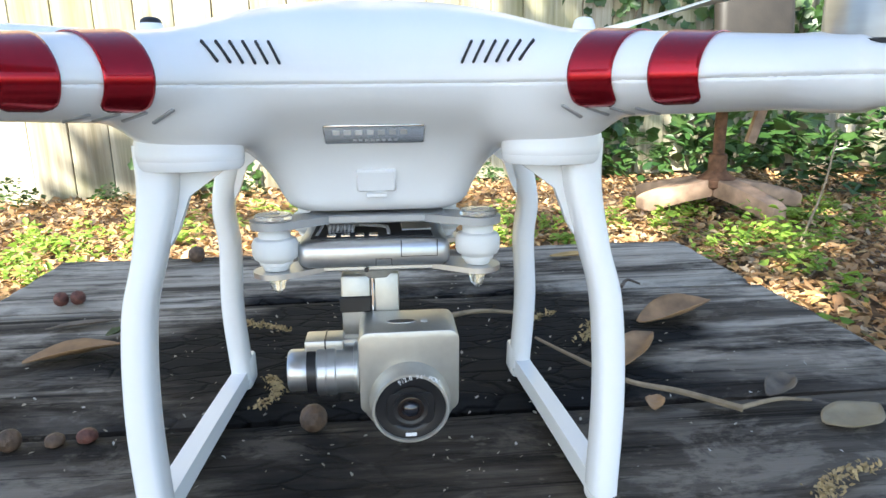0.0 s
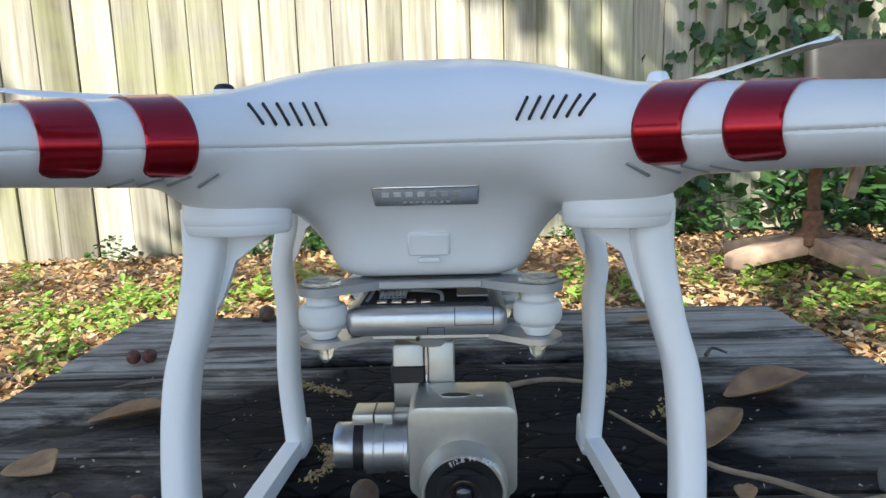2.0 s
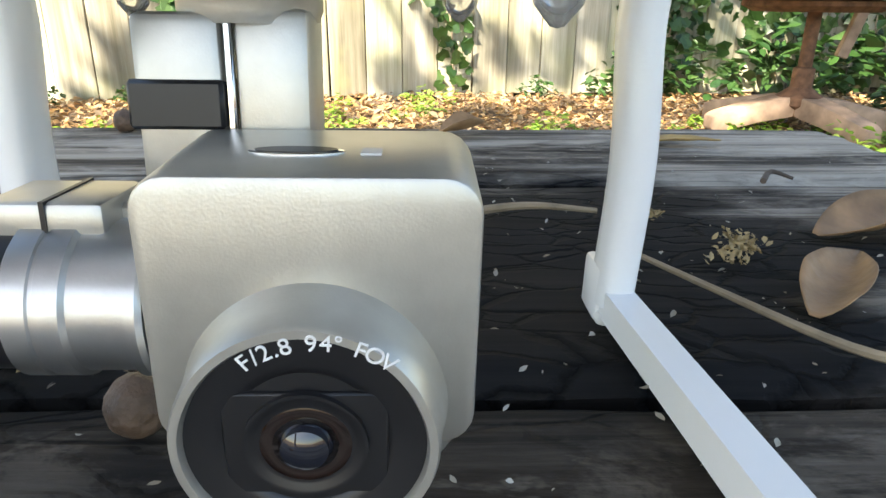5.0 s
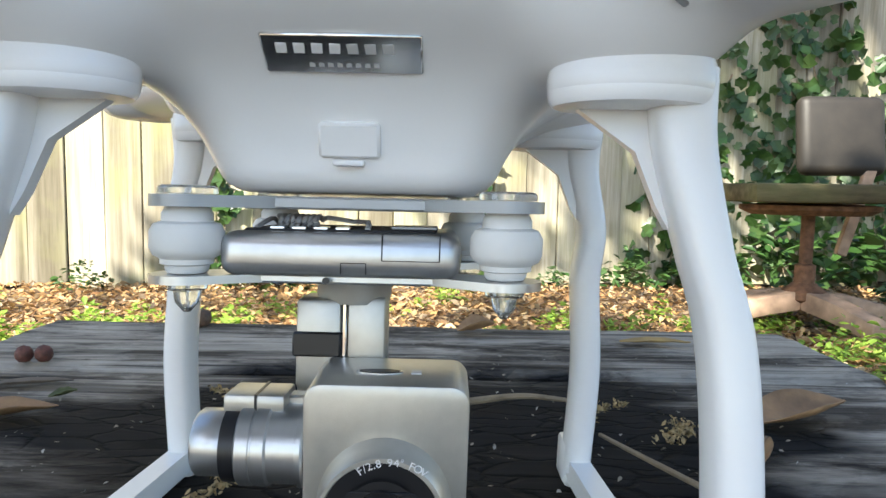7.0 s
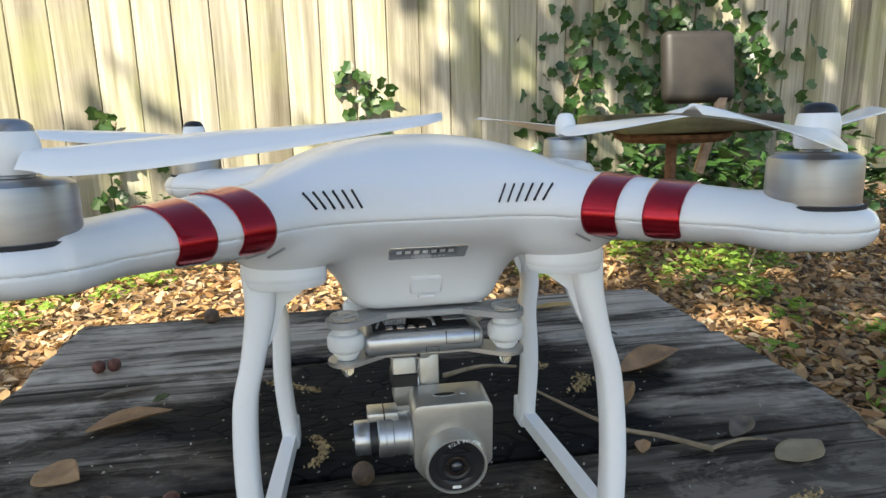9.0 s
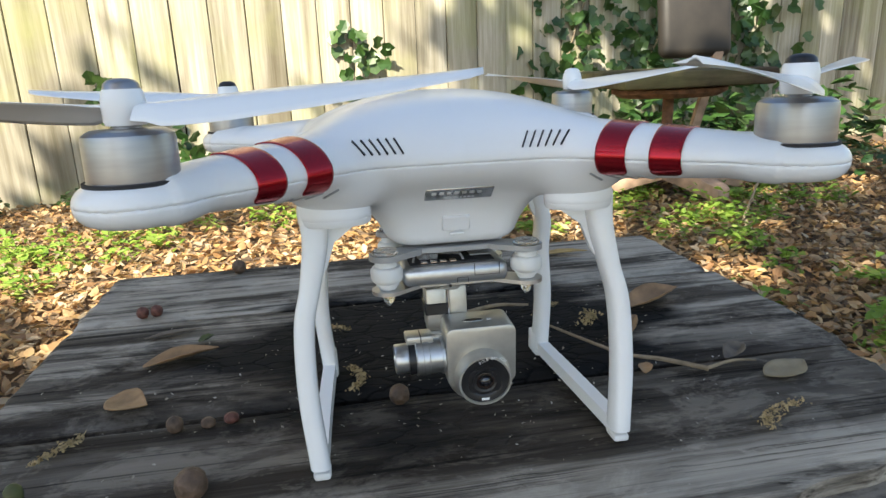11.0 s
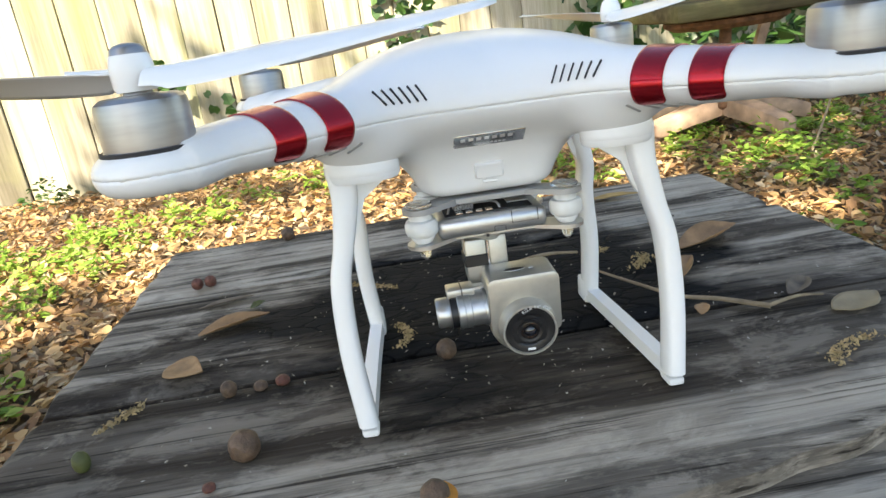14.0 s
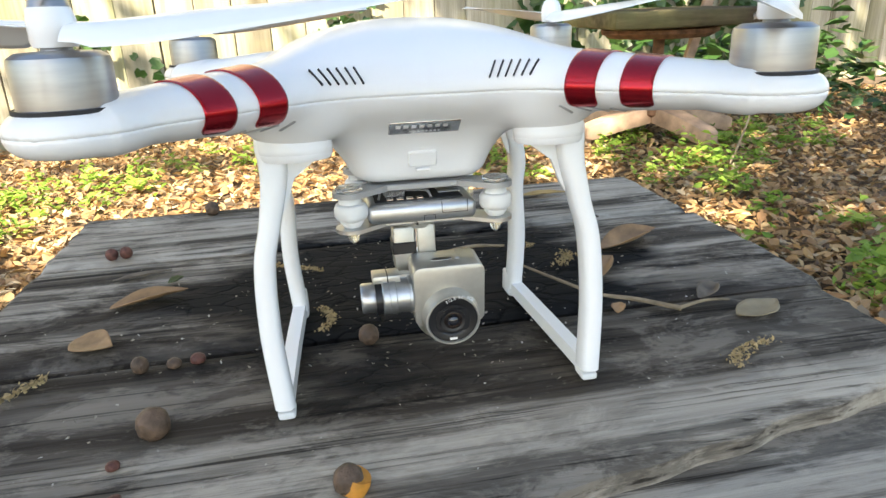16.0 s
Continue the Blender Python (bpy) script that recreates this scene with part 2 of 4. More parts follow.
LITTER = leaf_material("fallen_leaves", [(0.16, 0.08, 0.04), (0.58, 0.36, 0.16), (0.34, 0.18, 0.08), (0.74, 0.52, 0.26), (0.45, 0.24, 0.1), (0.66, 0.52, 0.34), (0.14, 0.08, 0.04), (0.7, 0.42, 0.16)])
WEED = leaf_material("green_weed", [(0.12, 0.24, 0.03), (0.34, 0.5, 0.07), (0.2, 0.34, 0.05), (0.48, 0.58, 0.13)], through_light=0.4)
IVY = leaf_material("ivy_leaf", [(0.02, 0.06, 0.015), (0.06, 0.13, 0.03), (0.035, 0.09, 0.02), (0.1, 0.17, 0.05)], 0.35, through_light=0.2)
CROWN = leaf_material("tree_leaf", [(0.04, 0.1, 0.02), (0.08, 0.16, 0.03)], through_light=0.15)
BARK = material("bark", (0.16, 0.12, 0.09), 0.9, vary=0.5, scale=12, bump=1.0, bump_scale=40, stretch=(3, 3, 0.6))
BROWN_LEAF = material("dry_leaf", (0.36, 0.21, 0.1), 0.6, vary=0.45, scale=70, bump=0.3, bump_scale=200)
PALE_LEAF = material("pale_dry_leaf", (0.3, 0.235, 0.14), 0.6, vary=0.3, scale=70, bump=0.3, bump_scale=200)
GREY_LEAF = material("grey_dry_leaf", (0.17, 0.135, 0.1), 0.75, vary=0.5, scale=90, bump=0.5, bump_scale=200)
YELLOW_LEAF = material("ochre_leaf", (0.45, 0.29, 0.1), 0.6, vary=0.3, scale=60, bump=0.3)
NUT = material("acorn_shell", (0.13, 0.08, 0.05), 0.6, vary=0.6, scale=160, bump=0.7, bump_scale=350)
NUT_RED = material("red_brown_berry", (0.13, 0.045, 0.03), 0.6, vary=0.5, scale=300, bump=0.5, bump_scale=500)
ORANGE = material("orange_husk", (0.6, 0.26, 0.04), 0.6, vary=0.4, scale=120)
CATKIN = material("straw_catkin", (0.45, 0.33, 0.16), 0.8, vary=0.4, scale=300)
TWIG = material("dry_twig", (0.3, 0.23, 0.15), 0.85, vary=0.4, scale=100, bump=0.4)
GREEN_NUT = material("green_bud", (0.09, 0.1, 0.03), 0.6, vary=0.4, scale=150)
CRUMB = leaf_material("pale_crumbs", [(0.5, 0.46, 0.38), (0.3, 0.25, 0.18), (0.62, 0.6, 0.55)], through_light=0)


# ---- mesh helpers ----
def mesh(name, verts, faces, mat, smooth=True):
    me = bpy.data.meshes.new(name)
    me.from_pydata([tuple(v) for v in verts], [], [tuple(f) for f in faces])
    me.materials.append(mat)
    if smooth:
        me.polygons.foreach_set("use_smooth", [True] * len(me.polygons))
    me.update()
    return me


def thing(name, label, category, at=(0, 0, 0), group="", kind=""):
    ob = tagged(new(name), label, category, group, kind)
    ob.location = at
    return ob


def part(name, bm, mat, parent, label="", smooth=True):
    """One mesh object from a bmesh, or from a finished mesh, under a thing or a part."""
    if isinstance(bm, bmesh.types.BMesh):
        me = bpy.data.meshes.new(name)
        bm.normal_update()
        bm.to_mesh(me)
        bm.free()
        me.materials.append(mat)
        if smooth:
            me.polygons.foreach_set("use_smooth", [True] * len(me.polygons))
            me.set_sharp_from_angle(angle=radians(38))
    else:
        me = bm
    ob = new(name, me)
    ob.parent = parent
    if label:
        tagged(ob, label)
    return ob


def box(cx, cy, cz, sx, sy, sz, bevel=0.0, seg=2, turn=None, bm=None):
    bm = bm or bmesh.new()
    r = bmesh.ops.create_cube(bm, size=1)
    vs = r["verts"]
    bmesh.ops.scale(bm, vec=(sx, sy, sz), verts=vs)
    if bevel:
        es = list({e for v in vs for e in v.link_edges})
        r = bmesh.ops.bevel(bm, geom=es, offset=bevel, segments=seg, affect="EDGES", profile=0.5)
        vs = list({v for f in r["faces"] for v in f.verts} | {v for v in vs if v.is_valid})
    m = Matrix.Translation((cx, cy, cz)) @ (turn or Matrix())
    bmesh.ops.transform(bm, matrix=m, verts=vs)
    return bm


def lathe(profile, seg=32, m=None, bm=None):
    """Turned shape: (radius, height) pairs about z, ends closed where the radius is 0."""
    bm = bm or bmesh.new()
    rings = []
    for r, z in profile:
        if r < 1e-7:
            rings.append([bm.verts.new((0, 0, z))])
        else:
            rings.append([bm.verts.new((r * math.cos(2 * math.pi * k / seg), r * math.sin(2 * math.pi * k / seg), z)) for k in range(seg)])
    for a, b in zip(rings, rings[1:]):
        for k in range(seg):
            q = (k + 1) % seg
            f = [a[k % len(a)], a[q % len(a)], b[q % len(b)], b[k % len(b)]]
            f = list(dict.fromkeys(f))
            if len(f) > 2:
                bm.faces.new(f)
    if len(rings[0]) > 1:
        bm.faces.new(rings[0][::-1])
    if len(rings[-1]) > 1:
        bm.faces.new(rings[-1])
    bmesh.ops.recalc_face_normals(bm, faces=bm.faces)
    if m is not None:
        bmesh.ops.transform(bm, matrix=m, verts=[v for ring in rings for v in ring])
    return bm


def tube(points, radii, seg=8, flat=1.0, phase=0.0):
    """A bent tapered bar through the points."""
    bm = bmesh.new()
    rings = []
    pts = [Vector(p) for p in points]
    for k, p in enumerate(pts):
        d = (pts[min(k + 1, len(pts) - 1)] - pts[max(k - 1, 0)]).normalized()
        side = d.cross(Vector((0, 0, 1)))
        side = side.normalized() if side.length > 1e-4 else Vector((1, 0, 0))
        up = side.cross(d)
        r = radii[k] if isinstance(radii, (list, tuple)) else radii
        rings.append([bm.verts.new(p + (side * math.cos(phase + 2 * math.pi * j / seg) + up * math.sin(phase + 2 * math.pi * j / seg) * flat) * r) for j in range(seg)])
    for a, b in zip(rings, rings[1:]):
        for j in range(seg):
            bm.faces.new([a[j], a[(j + 1) % seg], b[(j + 1) % seg], b[j]])
    bm.faces.new(rings[0][::-1])
    bm.faces.new(rings[-1])
    bmesh.ops.recalc_face_normals(bm, faces=bm.faces)
    return bm


def spline(points, n=8):
    """A smooth line through the points."""
    p = [Vector(q) for q in points]
    p = [p[0] * 2 - p[1]] + p + [p[-1] * 2 - p[-2]]
    out = []
    for k in range(1, len(p) - 2):
        for j in range(n):
            t = j / n
            out.append(0.5 * (2 * p[k] + (p[k + 1] - p[k - 1]) * t + (2 * p[k - 1] - 5 * p[k] + 4 * p[k + 1] - p[k + 2]) * t * t + (3 * p[k] - p[k - 1] - 3 * p[k + 1] + p[k + 2]) * t ** 3))
    return out + [p[-2]]


def plate(outline, z0, z1, bevel=0.0005):
    bm = bmesh.new()
    f = bm.faces.new([bm.verts.new((x, y, z0)) for x, y in outline])
    r = bmesh.ops.extrude_face_region(bm, geom=[f])
    bmesh.ops.translate(bm, vec=(0, 0, z1 - z0), verts=[g for g in r["geom"] if isinstance(g, bmesh.types.BMVert)])
    bmesh.ops.recalc_face_normals(bm, faces=bm.faces)
    return bm


# ---- ground ----
GROUND = -0.30
gv, gf = [], []
GX = [-60, -12] + [-4 + 0.2 * k for k in range(41)] + [12, 60]
GY = [-60, -12] + [-4 + 0.2 * k for k in range(41)] + [12, 60]
for gy in GY:
    for gx in GX:
        wave = 0.012 * noise.noise((gx * 1.3, gy * 1.3, 0)) if abs(gx) < 5 and abs(gy) < 5 else 0.0
        gv.append((gx, gy, GROUND + wave))
for j in range(len(GY) - 1):
    for i in range(len(GX) - 1):
        a = j * len(GX) + i
        gf.append((a, a + 1, a + 1 + len(GX), a + len(GX)))
tagged(new("ground", mesh("ground", gv, gf, SOIL)), "brown leaf mould and soil under fallen leaves", "ground", kind="structure")

# ---- fence ----
FENCE_TILT = 0.15


def fence_y(x):
    return 2.50 + FENCE_TILT * x


fence = thing("fence", "weathered pale wooden picket privacy fence with green stains", "fence", (0, fence_y(0), GROUND), kind="structure")
fence.rotation_euler = (0, 0, math.atan(FENCE_TILT))
for rail_z in (0.35, 1.45):
    part("rail", box(0.4, 0.035, rail_z, 8.4, 0.038, 0.085, 0.004), FENCE_WOOD, fence)


def picket_mesh(k):
    rng = random.Random(k)
    bm = box(0, 0, 0.93, 0.1335, 0.018, 1.86, 0.0025, 1)
    bmesh.ops.subdivide_edges(bm, edges=[e for e in bm.edges if abs(e.verts[0].co.z - e.verts[1].co.z) > 1], cuts=5)
    bow, lean = rng.uniform(-0.006, 0.006), rng.uniform(-0.003, 0.003)
    for v in bm.verts:
        v.co.y += bow * math.sin(v.co.z * 1.7)
        v.co.x += lean * (v.co.z - 0.9) + 0.0012 * math.sin(v.co.z * 5 + k)
    me = bpy.data.meshes.new("picket")
    bm.to_mesh(me)
    bm.free()
    me.materials.append(FENCE_WOOD)
    return me


PICKETS = [picket_mesh(k) for k in range(7)]
for k in range(-28, 34):
    p = part("picket", PICKETS[(k * 5 + k // 7) % 7], FENCE_WOOD, fence)
    p.location = (k * 0.1365 + random.uniform(-0.001, 0.001), random.uniform(-0.006, 0.006), random.uniform(-0.02, 0.02))

# unseen sheet added behind the pickets so their gaps look dark; borrows soil brown
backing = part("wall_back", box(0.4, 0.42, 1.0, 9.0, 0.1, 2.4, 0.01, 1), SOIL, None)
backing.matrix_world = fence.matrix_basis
tagged(backing, "added dark sheet behind the fence that blocks light through the gaps", "wall", kind="structure")

# ---- table ----
table = thing("wooden_table", "low weathered grey plank table with a burnt black patch", "table", (0, 0, 0))
BOARDS = [(0.227, 0.126, -0.268, 0.268, 0.0), (0.0795, 0.161, -0.266, 0.272, 0.0), (-0.0825, 0.155, -0.262, 0.262, 0.0), (-0.2, 0.19, -0.262, 0.262, -0.013)]


def board(yc, w, x0, x1, z, k):
    """A worn plank: wavy long edges, cupped top, chipped ends."""
    nx, ny = 110, 18
    vs, fs = [], []
    for i in range(nx + 1):
        for j in range(ny + 1):
            u, v = i / nx, j / ny
            e = 0.0018 * noise.noise((u * 14, k * 9.1 + (3 if v > 0.5 else 0), 0)) * (1 if v in (0.0, 1.0) else 0.4)
            x = x0 + (x1 - x0) * u + (0.004 * noise.noise((v * 7, k * 5.3, u * 2)) if i in (0, nx) else 0)
            y = yc + (v - 0.5) * w + e
            if k == 2 and x > 0.0:
                # worn, broken front corner
                nose = 0.055 * (x / 0.274) + 0.004 * noise.noise((x * 30, 2.2, 0))
                y += nose * (1 - v)
            h = 0.0011 * noise.noise((x * 9, y * 160, k)) + 0.0008 * noise.noise((x * 3, y * 50, k + 4.4)) - 0.0012
            edge = min(v, 1 - v) * w
            h -= 0.0035 * max(0, 1 - edge / 0.006) ** 2
            h -= 0.003 * max(0, 1 - min(u, 1 - u) * (x1 - x0) / 0.006) ** 2
            vs.append((x, y, z + h))
    at = lambda i, j: i * (ny + 1) + j
    for i in range(nx):
        for j in range(ny):
            fs.append((at(i, j), at(i + 1, j), at(i + 1, j + 1), at(i, j + 1)))
    rim = [at(i, 0) for i in range(nx + 1)] + [at(nx, j) for j in range(1, ny + 1)] + [at(i, ny) for i in range(nx - 1, -1, -1)] + [at(0, j) for j in range(ny - 1, 0, -1)]
    low = len(vs)
    vs += [(vs[r][0], vs[r][1], z - 0.038) for r in rim]
    n = len(rim)
    fs += [(rim[(q + 1) % n], rim[q], low + q, low + (q + 1) % n) for q in range(n)]
    fs.append(tuple(low + q for q in range(n)))
    me = mesh("board", vs, fs, TABLE_WOOD)
    me.set_sharp_from_angle(angle=radians(40))
    return me


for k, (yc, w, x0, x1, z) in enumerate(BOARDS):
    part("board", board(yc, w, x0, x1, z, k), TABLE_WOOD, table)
for sx in (-0.2, 0.2):
    part("crossbar", box(sx, 0.0, -0.058, 0.04, 0.5, 0.038, 0.002), TABLE_WOOD, table)
    for sy in (-0.2, 0.2):
        part("leg", box(sx, sy, (GROUND - 0.077) / 2, 0.06, 0.06, -0.077 - GROUND + 0.02, 0.003), TABLE_WOOD, table)

# ---- drone ----
def smin(a, b, k):
    h = np.clip(0.5 + 0.5 * (b - a) / k, 0, 1)
    return b * (1 - h) + a * h - k * h * (1 - h)


def ellipsoid(x, y, z, c, r):
    q = np.sqrt(((x - c[0]) / r[0]) ** 2 + ((y - c[1]) / r[1]) ** 2 + ((z - c[2]) / r[2]) ** 2)
    g = np.sqrt(((x - c[0]) / r[0] ** 2) ** 2 + ((y - c[1]) / r[1] ** 2) ** 2 + ((z - c[2]) / r[2] ** 2) ** 2)
    return q * (q - 1) / np.maximum(g, 1e-6)


def shell_field(x, y, z):
    """Distance to the drone's shell: domed middle, four arms and motor pods, rounded hull below."""
    ax, ay = np.abs(x), np.abs(y)
    d = ellipsoid(ax, ay, z, (0, 0, 0.161), (0.078, 0.074, 0.029))
    # arms along the diagonals
    s, w = (ax + ay) / math.sqrt(2), (ax - ay) / math.sqrt(2)
    t = np.clip((s - 0.02) / 0.145, 0, 1)
    hw, hh, zc = 0.029 - 0.0115 * t, 0.0205 - 0.0105 * t, 0.1625 - 0.002 * t
    q = np.sqrt((w / hw) ** 2 + ((z - zc) / hh) ** 2)
    arm = (q - 1) * np.minimum(hw, hh) * 0.9
    arm = np.maximum(arm, s - 0.17)
    d = smin(d, arm, 0.02)
    # pads that carry the legs
    for py in (-0.0595, 0.0385):
        d = smin(d, ellipsoid(ax, y, z, (0.0575, py, 0.1475), (0.0185, 0.0145, 0.0125)), 0.012)
    # motor pods
    pr = np.sqrt((ax - 0.1237) ** 2 + (ay - 0.1237) ** 2)
    ex, ez = np.maximum(pr - 0.0125, 0), np.maximum(np.abs(z - 0.1595) - 0.0005, 0)
    pod = np.sqrt(ex ** 2 + ez ** 2) - 0.008
    d = smin(d, pod, 0.007)
    # battery hull, narrowing downwards
    k = np.clip((0.15 - z) / 0.04, 0, 1)
    bx, by = 0.0425 - 0.0105 * k ** 1.3, 0.0505 - 0.0055 * k ** 1.4
    qx, qy, qz = np.maximum(ax - bx + 0.014, 0), np.maximum(np.abs(y - 0.002) - by + 0.014, 0), np.maximum(np.abs(z - 0.136) - 0.0195, 0)
    hull = np.sqrt(np.maximum(np.sqrt(qx ** 2 + qy ** 2) - 0.0085, 0) ** 2 + qz ** 2) - 0.0058
    return smin(d, hull, 0.019)


SEAM = 0.1595


def surface_net(field, lo, hi, step):
    """Smooth closed mesh of the zero level of a distance field."""
    n = [int((b - a) / step) + 1 for a, b in zip(lo, hi)]
    g = np.meshgrid(*[lo[i] + step * np.arange(n[i]) for i in range(3)], indexing="ij")
    f = field(*g)
    ins = f < 0
    c = np.zeros([m - 1 for m in n], int)
    for dx in (0, 1):
        for dy in (0, 1):
            for dz in (0, 1):
                c += ins[dx:n[0] - 1 + dx, dy:n[1] - 1 + dy, dz:n[2] - 1 + dz]
    cells = np.argwhere((c > 0) & (c < 8))
    index = -np.ones([m - 1 for m in n], int)
    index[tuple(cells.T)] = np.arange(len(cells))
    total, count = np.zeros((len(cells), 3)), np.zeros(len(cells))
    corners = [(a, b, e) for a in (0, 1) for b in (0, 1) for e in (0, 1)]
    for p in corners:
        for axis in range(3):
            if p[axis] == 0:
                q = list(p)
                q[axis] = 1
                fp, fq = f[tuple((cells + p).T)], f[tuple((cells + q).T)]
                cross = (fp < 0) != (fq < 0)
                t = np.where(cross, fp / np.where(cross, fp - fq, 1), 0)
                pos = np.array(p, float) + t[:, None] * (np.array(q) - np.array(p))
                total[cross] += pos[cross]
                count[cross] += 1
    verts = np.array(lo) + step * (cells + total / count[:, None])
    quads = []
    for axis in range(3):
        u, v = (axis + 1) % 3, (axis + 2) % 3
        a = [slice(0, m) for m in n]
        b = [slice(0, m) for m in n]
        a[axis], b[axis] = slice(0, n[axis] - 1), slice(1, n[axis])
        e = np.argwhere(ins[tuple(a)] != ins[tuple(b)])
        e = e[(e[:, u] > 0) & (e[:, v] > 0) & (e[:, u] < n[u] - 1) & (e[:, v] < n[v] - 1)]
        du, dv = np.eye(3, dtype=int)[u], np.eye(3, dtype=int)[v]
        q = np.stack([index[tuple((e - o).T)] for o in (0 * du, du, du + dv, dv)], 1)
        flip = ~ins[tuple(e.T)]
        q[flip] = q[flip][:, ::-1]
        quads.append(q[(q >= 0).all(1)])
    return verts, np.concatenate(quads)


def shell_part(name, field, lo, hi, step, mat, parent, label=""):
    v, q = surface_net(field, lo, hi, step)
    for _ in range(2):
        for _ in range(2):
            pts = np.stack([v[:, 0], v[:, 1], v[:, 2]])
            h = 1e-4
            g = np.stack([(field(*(pts + h * e[:, None])) - field(*(pts - h * e[:, None]))) / (2 * h) for e in np.eye(3)], 1)
            d = np.clip(field(*pts), -0.0006, 0.0006)
            v = v - d[:, None] * g / np.maximum((g ** 2).sum(1, keepdims=True), 0.3)
    me = mesh(name, v.tolist(), q.tolist(), mat)
    return part(name, me, mat, parent, label)


drone = thing("quadcopter_drone", "glossy white quadcopter drone with red foil bands on a table", "drone")
drone.rotation_euler = (radians(-1.5), radians(0.3), 0)
drone.location = (0, 0, -0.0009)
LO, HI = (-0.152, -0.152, 0.1), (0.152, 0.152, 0.2)
shell_part("upper_shell", lambda x, y, z: np.maximum(shell_field(x, y, z), SEAM - 0.0003 - z), LO, HI, 0.0014, WHITE, drone)
shell_part("lower_shell", lambda x, y, z: np.maximum(shell_field(x, y, z) + 0.00012, z - SEAM - 0.0003), LO, HI, 0.0014, WHITE, drone)


def reach(origin, way, far=0.09):
    """Where a ray from inside the shell comes out."""
    o, d = np.array(origin, float), np.array(way, float)
    d /= np.linalg.norm(d)
    t = np.linspace(0, far, 400)
    f = shell_field(*(o[:, None] + d[:, None] * t))
    out = np.nonzero(f > 0)[0]
    k = out[0] if len(out) else len(t) - 1
    a, b = t[max(k - 1, 0)], t[k]
    for _ in range(12):
        c = (a + b) / 2
        if shell_field(*(o + d * c)[:, None])[0] > 0:
            b = c
        else:
            a = c
    return o + d * b


def shell_normal(p):
    h = 1e-4
    p = np.array(p, float)
    g = np.array([shell_field(*(p + h * e)[:, None])[0] - shell_field(*(p - h * e)[:, None])[0] for e in np.eye(3)])
    return g / np.linalg.norm(g)


def foil_band(sx, sy, a0, a1, name):
    """A band wrapped over an arm, with rounded corners."""
    nu, nv = 14, 40
    vs, fs = [], []
    side = np.array((-sx, sy, 0)) / math.sqrt(2)
    if side[1] > 0:
        side = -side
    for i in range(nu + 1):
        for j in range(nv + 1):
            u, v = i / nu, j / nv
            th = radians(-33 + 165 * v)
            # rounded corners
            cut = max(0.0, 0.07 - min(v, 1 - v)) / 0.07
            um = 0.5 + (u - 0.5) * (1 - 0.42 * cut ** 2.5)
            a = a0 + (a1 - a0) * um
            o = np.array((sx * a, sy * a, 0.1615))
            p = reach(o, side * math.cos(th) + np.array((0, 0, 1)) * math.sin(th))
            vs.append(p + shell_normal(p) * 0.00035)
    for i in range(nu):
        for j in range(nv):
            q = i * (nv + 1) + j
            fs.append((q, q + 1, q + nv + 2, q + nv + 1))
    me = mesh(name, vs, fs, RED)
    ob = part(name, me, RED, drone, "metallic red foil band")
    sol = ob.modifiers.new("thickness", "SOLIDIFY")
    sol.thickness, sol.offset = 0.0005, 0
    return ob


for sx in (-1, 1):
    foil_band(sx, -1, 0.0724 - 0.001 * sx, 0.0816 - 0.001 * sx, "foil_band")
    foil_band(sx, -1, 0.0886 - 0.001 * sx, 0.0978 - 0.001 * sx, "foil_band")


def on_shell(name, p, size, mat, spin=0.0, lift=0.0, parent=None, label=""):
    """A small plate lying on the shell at p, turned in its plane."""
    n = Vector(shell_normal(p))
    x = Vector((0, 0, 1)).cross(n).normalized()
    y = n.cross(x)
    m = Matrix((x, y, n)).transposed().to_4x4() @ Matrix.Rotation(spin, 4, "Z")
    bm = box(0, 0, 0, *size, min(size) * 0.3, 1)
    bmesh.ops.transform(bm, matrix=Matrix.Translation(Vector(p) + n * lift) @ m, verts=bm.verts)
    return part(name, bm, mat, parent or drone, label)


# cooling slots on the shoulders and under the arms
for sx in (-1, 1):
    for k in range(6):
        p = reach((sx * (0.0285 + 0.0035 * k), -0.02, 0.1655), (0, -1, 0.08), 0.1)
        on_shell("cooling_slot", p, (0.00075, 0.0088, 0.0012), DARK, spin=-sx * radians(22), label="dark narrow vent slot")
    for k in range(4):
        p = reach((sx * (0.07 + 0.0052 * k), -(0.066 + 0.0052 * k), 0.1498), (-sx * 0.6, -0.8, -0.02), 0.06)
        on_shell("cooling_slot", p, (0.0012, 0.0085, 0.0009), GREY_PART, spin=sx * radians(42), label="grey narrow vent slot")

# badge with plain bars in place of its writing
bp0 = reach((0.0, 0, 0.142), (0, -1, 0), 0.09)
badge = on_shell("badge", bp0, (0.0326, 0.0104, 0.0016), BADGE, lift=0.0003, label="mirror-bright metal name badge")
bn = Vector(shell_normal(bp0))
bx = Vector((0, 0, 1)).cross(bn).normalized()
by = bn.cross(bx)
for k in range(7):
    on_shell("mark", Vector(bp0) + bx * (-0.0122 + 0.0036 * k) + by * 0.0016, (0.0023, 0.0027, 0.0004), PRINT if k < 4 else PRINT_DIM, lift=0.0011, parent=badge)
for k in range(8):
    on_shell("mark", Vector(bp0) + bx * (-0.0065 + 0.0019 * k) - by * 0.0027, (0.0012, 0.0013, 0.0003), PRINT_DIM, lift=0.0011, parent=badge)
